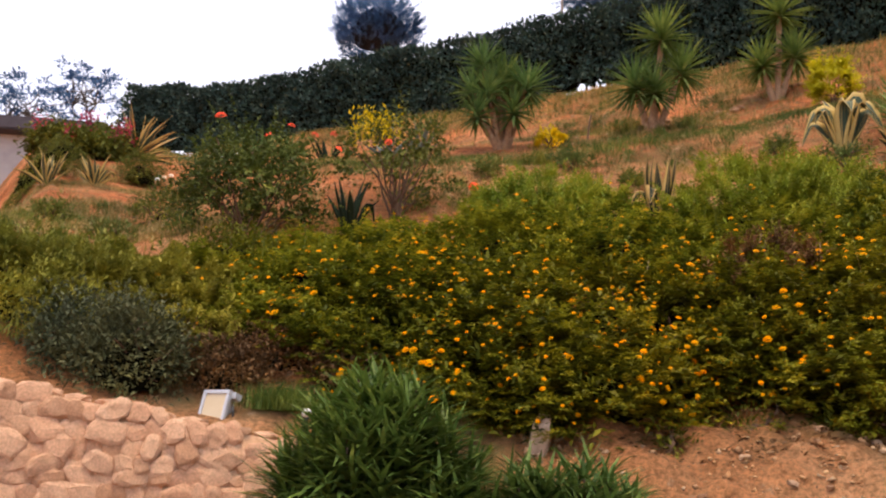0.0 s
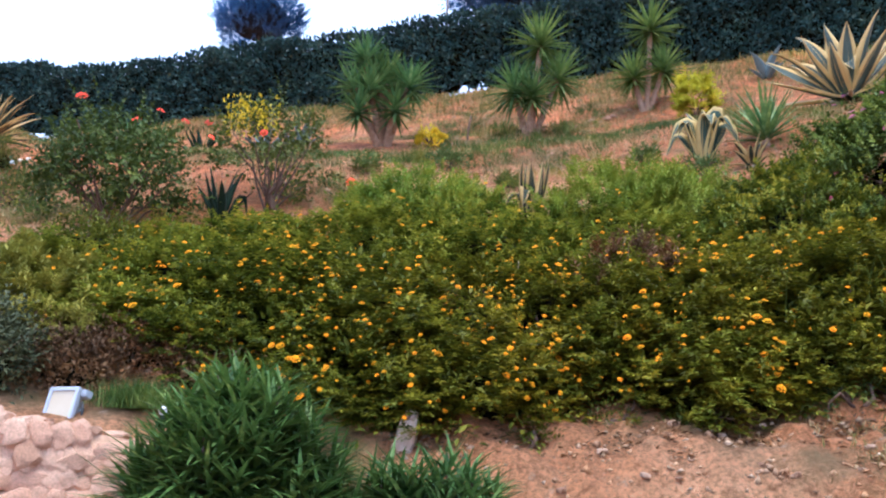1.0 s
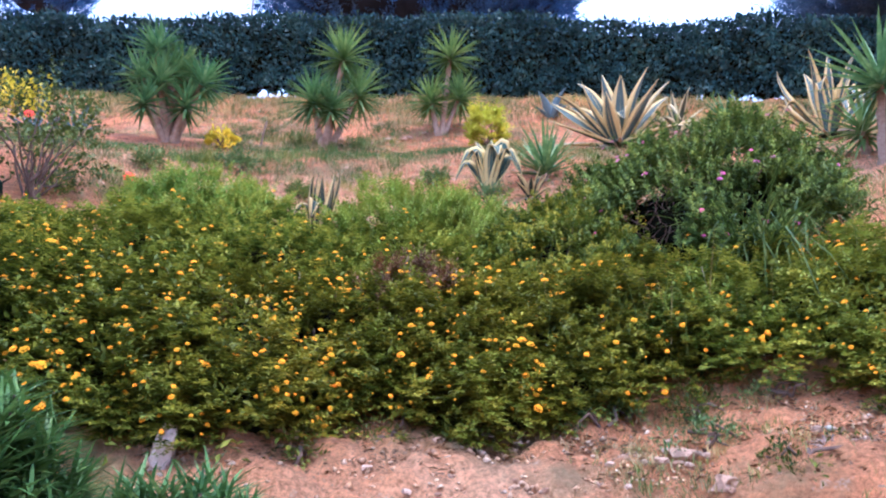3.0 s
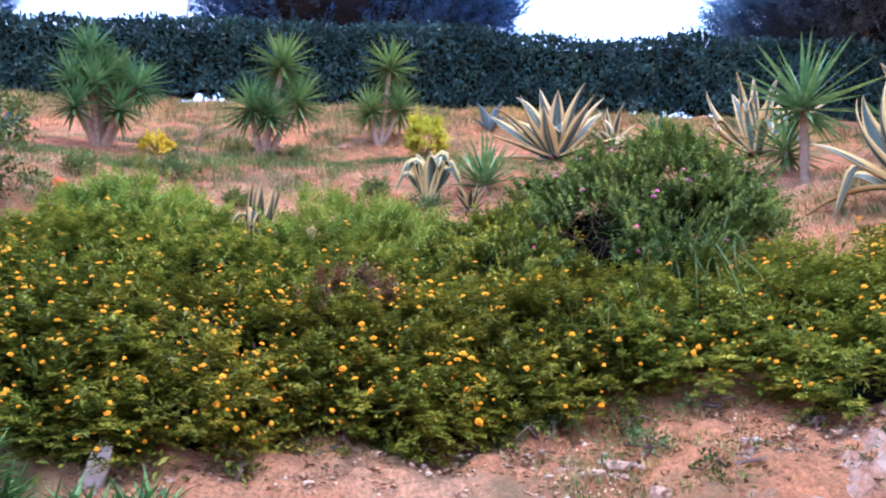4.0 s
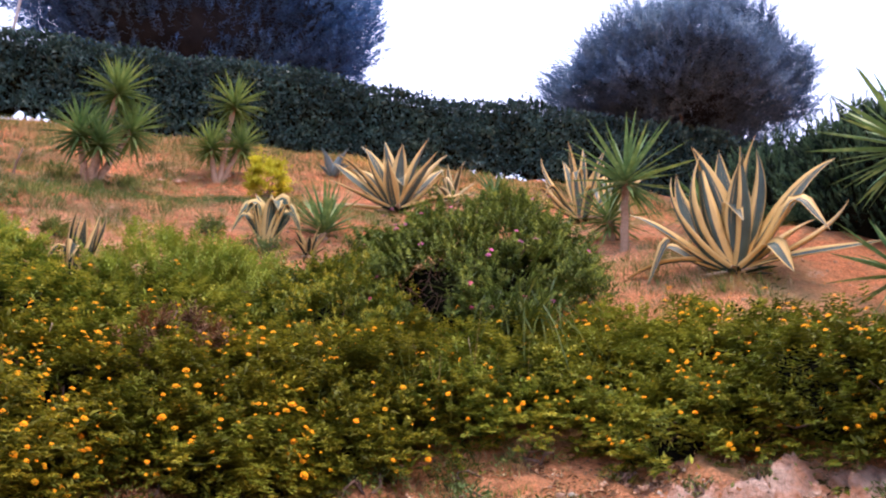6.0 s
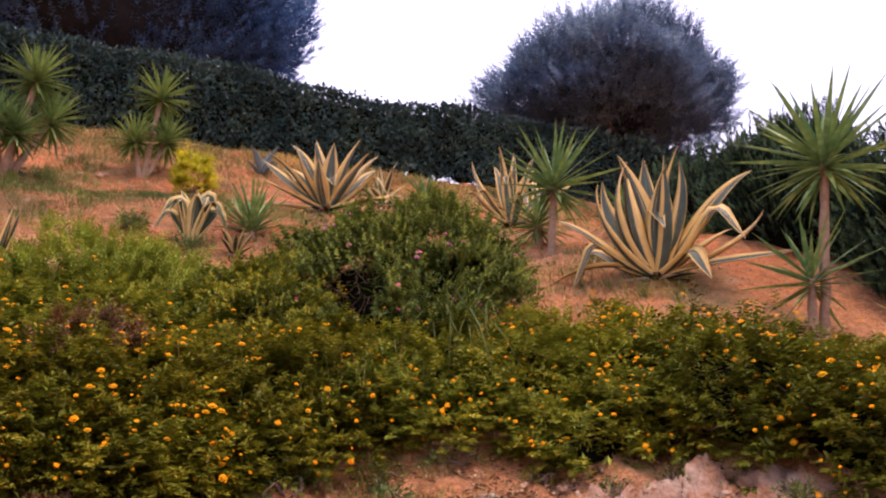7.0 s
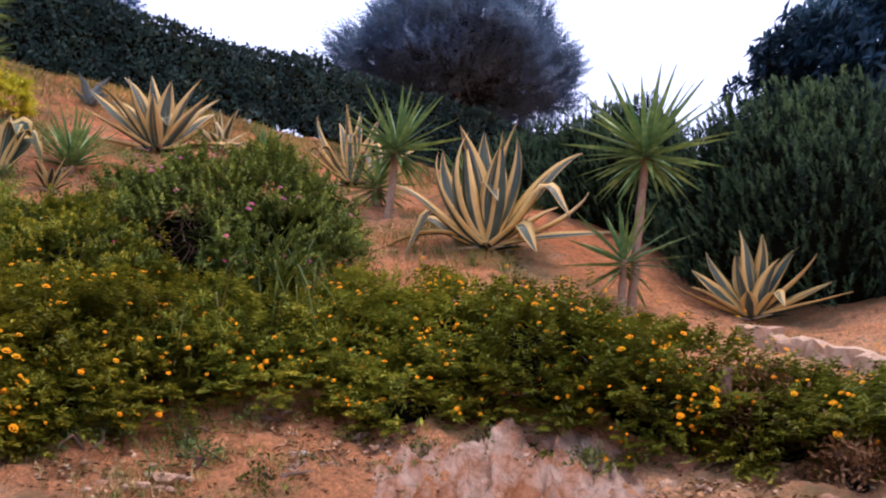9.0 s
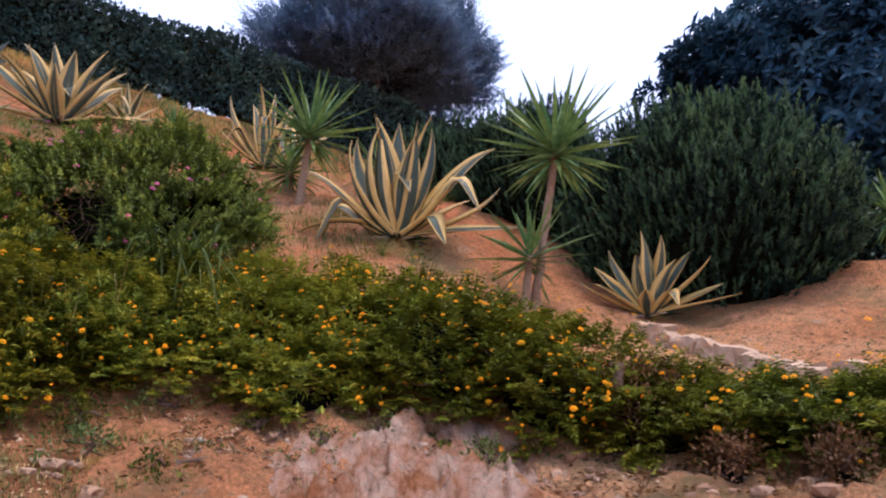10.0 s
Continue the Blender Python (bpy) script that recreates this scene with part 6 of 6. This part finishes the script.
# ---- floodlight on the wall and the small globe lamp ----
def floodlight():
    x, y = -1.1, 3.84
    th = thing("floodlight", "small grey outdoor floodlight resting on the stone wall", "floodlight", x=x, y=y, z=wall_top(16) - 0.008, turn=-24)
    th.scale = (0.96, 0.96, 0.96)
    tilt = pose(0, 0, 0.085, -14, 0, 0)
    bm = bmesh.new()
    for s in ((-0.082, -0.012, -0.085, -0.064, 0.014, 0.085), (0.064, -0.012, -0.085, 0.082, 0.014, 0.085), (-0.064, -0.012, 0.066, 0.064, 0.014, 0.085), (-0.064, -0.012, -0.085, 0.064, 0.014, -0.066)):
        box_bm(bm, *s, bevel=0.003)
    bezel = part("bezel", mesh_bm("bezel", bm, ALU), th, "pale grey metal frame", m=tilt)
    part("glass", box("glass", -0.066, -0.004, -0.068, 0.066, 0.0, 0.068, LAMPGLASS), bezel, "cream reflecting front glass")
    bm = bmesh.new()
    box_bm(bm, -0.076, 0.014, -0.078, 0.076, 0.07, 0.078)
    for v in bm.verts:
        if v.co.y > 0.05:
            v.co.x *= 0.62
            v.co.z *= 0.62
    bmesh.ops.bevel(bm, geom=list(bm.edges), offset=0.006, segments=2, affect="EDGES")
    housing = part("housing", mesh_bm("housing", bm, ALU), th, m=tilt)
    for k in range(5):
        part("cooling_fin", box("fin", -0.045 + 0.0215 * k, 0.066, -0.042, -0.041 + 0.0215 * k, 0.088, 0.042, ALU), housing)
    part("junction_box", box("junction_box", 0.03, 0.03, 0.05, 0.09, 0.085, 0.085, ALU, 0.004), housing)
    part("bracket", tube("bracket", [(-0.095, 0.03, 0.09), (-0.097, 0.03, 0.02), (-0.06, 0.03, -0.01), (0.06, 0.03, -0.01), (0.097, 0.03, 0.02), (0.095, 0.03, 0.09)], [0.006] * 6, DARKMETAL, 6), th, "bent metal bracket")


floodlight()
gl = thing("garden_light", "small white globe light on a short dark stem", "lamp", x=-0.66, y=3.86)
part("stem", tube("stem", [(0, 0, 0), (0, 0, 0.08), (0, 0, 0.10)], [0.012, 0.012, 0.016], DARKMETAL, 8), gl)
bm = bmesh.new()
bmesh.ops.create_uvsphere(bm, u_segments=16, v_segments=10, radius=0.024)
part("globe", mesh_bm("globe", bm, OPAL, True), gl, "white opal globe", m=pose(0, 0, 0.115))


# ---- stones ----
ROCKS = [rock_mesh("rock", LIME, 20 + s, 0.8, 2, 1.0) for s in range(7)]
PEBBLES = [rock_mesh("stone", LIME, 40 + s, 0.7, 1, 0.5) for s in range(7)]


def stone(x, y, sx, sy, sz, turn, mesh, label, up=0.2, tilt=0.0):
    ob = new("stone", mesh)
    ob.matrix_basis = pose(x, y, ground(x, y) + sz * (up - 0.15), tilt, 0, turn) @ Matrix.Diagonal((sx, sy, sz, 1))
    return tagged(ob, label, "stone", "stones on the bank")


stone(0.44, 3.72, 0.13, 0.11, 0.34, 75, rock_mesh("upright_rock", WHITESTONE, 34, 0.9, 2, 0.6), "upright pale stone standing under the shrubs", 0.24, 12)


def outcrop():
    """Broken, faceted limestone showing through the bank."""
    r = np.arange(3.22, 4.42, 0.0115)
    az = np.radians(np.arange(47, 80, 0.19))
    R, A = np.meshgrid(r, az, indexing="ij")
    X, Y = R * np.sin(A), R * np.cos(A)
    Z = slope(X, Y) + lumps(X, Y)
    deg = np.degrees(A)
    cell, names = np.zeros(R.shape, int), {}
    mask = ease(3.22, 3.38, R) * (1 - ease(3.92, 4.36, R + 0.22 * np.sin(9 * A) + 0.06 * np.sin(31 * A))) * ease(51, 60, deg) * (1 - ease(70, 77, deg))
    for i in range(R.shape[0]):
        for j in range(R.shape[1]):
            p = Vector((X[i, j] * 6.5, Y[i, j] * 6.5, 0.0))
            dist, pts = noise.voronoi(p)
            tilt = noise.cell_vector(pts[0] * 3.1)
            cell[i, j] = names.setdefault((round(pts[0].x, 2), round(pts[0].y, 2)), len(names))
            q = p - pts[0]
            crack = min(1.0, (dist[1] - dist[0]) * 9)
            d2, p2 = noise.voronoi(p * 2.7)
            t2 = noise.cell_vector(p2[0] * 5.3)
            q2 = p * 2.7 - p2[0]
            chip = 0.07 * (q2.x * t2.x + q2.y * t2.y) + 0.034 * t2.z
            Z[i, j] += mask[i, j] * (0.0 + 0.045 * tilt.z + 0.12 * (q.x * tilt.x + q.y * tilt.y) - 0.06 * (1 - crack) + chip) - 0.03 * (1 - mask[i, j])
    n, m = R.shape
    i, j = np.meshgrid(np.arange(n - 1), np.arange(m - 1), indexing="ij")
    f = np.stack([i * m + j, i * m + j + 1, (i + 1) * m + j + 1, (i + 1) * m + j], -1).reshape(-1, 4)
    v = np.stack([X, Y, Z], -1).reshape(-1, 3)
    th = thing("limestone_outcrop", "cracked pale pinkish limestone showing through the bank", "rock", x=0.0, y=0.0, z=0.0)
    block = cell.reshape(-1)[f[:, 0]]
    for key in np.unique(block):
        own = f[block == key]
        used, back = np.unique(own, return_inverse=True)
        if len(own) > 20:
            part("rock_block", mesh_of("rock_block", v[used], back.reshape(own.shape), OUTCROP), th)


outcrop()
for az, d, w, h in ((56, 3.75, 0.13, 0.10), (66, 3.8, 0.12, 0.12), (44, 3.6, 0.14, 0.1), (69, 4.0, 0.15, 0.24)):
    x, y = polar(az, d)
    stone(x, y, w, w * 0.7, h, rng.uniform(0, 360), ROCKS[int(rng.integers(7))], "broken pale limestone lump in the bank", 0.1, rng.uniform(-20, 20))
for k in range(170):
    az, d = rng.uniform(14, 104), rng.uniform(3.42, 4.15)
    x, y = polar(az, d)
    s = rng.uniform(0.015, 0.06) * (2.0 if rng.uniform() < 0.12 else 1)
    stone(x, y, s * 1.3, s, s, rng.uniform(0, 360), PEBBLES[int(rng.integers(7))], "loose pale stone on the reddish bank", 0.25, rng.uniform(-25, 25))
for k in range(46):
    az, d = rng.uniform(-12, 50), rng.uniform(8.6, 13.4)
    x, y = polar(az, d)
    s = rng.uniform(0.03, 0.10)
    stone(x, y, s * 1.3, s, s * 0.8, rng.uniform(0, 360), PEBBLES[int(rng.integers(7))], "loose pale stone on the slope", 0.25, rng.uniform(-25, 25))

for k in range(34):
    f = rng.uniform(0, 1)
    x, y = 1.9 + 3.2 * f + rng.normal(0, 0.25), 9.75 + 0.9 * f + rng.normal(0, 0.16)
    s = rng.uniform(0.05, 0.15)
    stone(x, y, s * 1.4, s, s * 0.7, rng.uniform(0, 360), PEBBLES[int(rng.integers(7))], "pale stone in the broken terrace edge on the slope", 0.25, rng.uniform(-25, 25))


def gravel(n, az0, az1, d0, d1, label):
    az = np.radians(rng.uniform(az0, az1, n))
    d = rng.uniform(d0, d1, n)
    x, y = d * np.sin(az), d * np.cos(az)
    ok = np.sin(2.3 * x + 1.1 * y) * np.sin(2.9 * y - 0.7 * x) + rng.normal(0, 0.35, n) > 0.1
    x, y = x[ok], y[ok]
    n = len(x)
    P = np.stack([x, y, ground_array(x, y) + 0.002], 1)
    r = 0.003 + 0.020 * rng.uniform(0, 1, n) ** 5
    k = np.array([[1, 0, 0], [0, 1, 0], [-1, 0, 0], [0, -1, 0], [0, 0, 0.7], [0, 0, -0.6]])
    spin = rng.uniform(0, 6.3, n)
    q = (k[None] + rng.normal(0, 0.28, (n, 6, 3))) * r[:, None, None]
    q = np.stack([q[:, :, 0] * np.cos(spin)[:, None] - q[:, :, 1] * np.sin(spin)[:, None], q[:, :, 0] * np.sin(spin)[:, None] + q[:, :, 1] * np.cos(spin)[:, None], q[:, :, 2]], 2)
    v = (P[:, None] + q).reshape(-1, 3)
    f = (np.arange(n)[:, None, None] * 6 + np.array([[0, 1, 4], [1, 2, 4], [2, 3, 4], [3, 0, 4], [1, 0, 5], [2, 1, 5], [3, 2, 5], [0, 3, 5]])[None]).reshape(-1, 3)
    tagged(new("gravel", mesh_of("gravel", v, f, RUBBLE)), label, "gravel", kind="stuff")


gravel(13000, 5, 105, 3.3, 4.5, "fine pale gravel on the bank")
gravel(16000, -20, 105, 5.2, 9.5, "scattered gravel and crumbs of earth on the slope")


# pale stone edging that runs down towards the drive past the small agave
def edging():
    th = new("stone_edging")
    tagged(th, "low pale stone edging along the slope beside the agave", "edging", kind="structure")
    a, b = np.array([6.52, 1.08]), np.array([4.9, -1.1])
    way = math.degrees(math.atan2(b[1] - a[1], b[0] - a[0]))
    span, done = float(np.hypot(*(b - a))), 0.0
    while done < span:
        w = rng.uniform(0.10, 0.24)
        p = a + (b - a) * (done + w / 2) / span
        bm = bmesh.new()
        bmesh.ops.create_cube(bm, size=1, matrix=Matrix.Diagonal((w * 0.97, 0.24 + rng.uniform(-0.05, 0.05), 0.24, 1)))
        bmesh.ops.subdivide_edges(bm, edges=bm.edges[:], cuts=3, use_grid_fill=True)
        o = Vector((done * 7, 1.7, 0.4))
        for v in bm.verts:
            v.co += Vector((noise.noise(v.co * 9 + o), noise.noise(v.co * 9 + o * 2), 1.2 * noise.noise(v.co * 8 + o * 3))) * 0.042
        m = pose(p[0], p[1], ground(*p) - 0.055 + rng.uniform(-0.02, 0.02), rng.uniform(-4, 4), 0, way) @ Matrix.Rotation(math.atan2(ground(*a) - ground(*b), span), 4, "Y")
        part("edging_stone", mesh_bm("edging_stone", bm, EDGESTONE), th, m=m)
        done += w


def litter(n, az0, az1, d0, d1, label):
    az, d = np.radians(rng.uniform(az0, az1, n)), rng.uniform(d0, d1, n)
    x, y = d * np.sin(az), d * np.cos(az)
    P = np.stack([x, y, ground_array(x, y) + 0.006], 1)
    D = np.stack([rng.normal(0, 1, n), rng.normal(0, 1, n), rng.normal(0.15, 0.25, n)], 1)
    L = rng.uniform(0.015, 0.05, n)
    tagged(new("leaf_litter", leaves("leaf_litter", P, D, np.tile([0.0, 0.0, 1.0], (n, 1)) + rng.normal(0, 0.3, (n, 3)), L, L * 0.4, RUST)), label, "litter", kind="stuff")


litter(5000, 8, 106, 3.6, 4.6, "dry brown leaf litter under the shrubs")
edging()
build_wall()
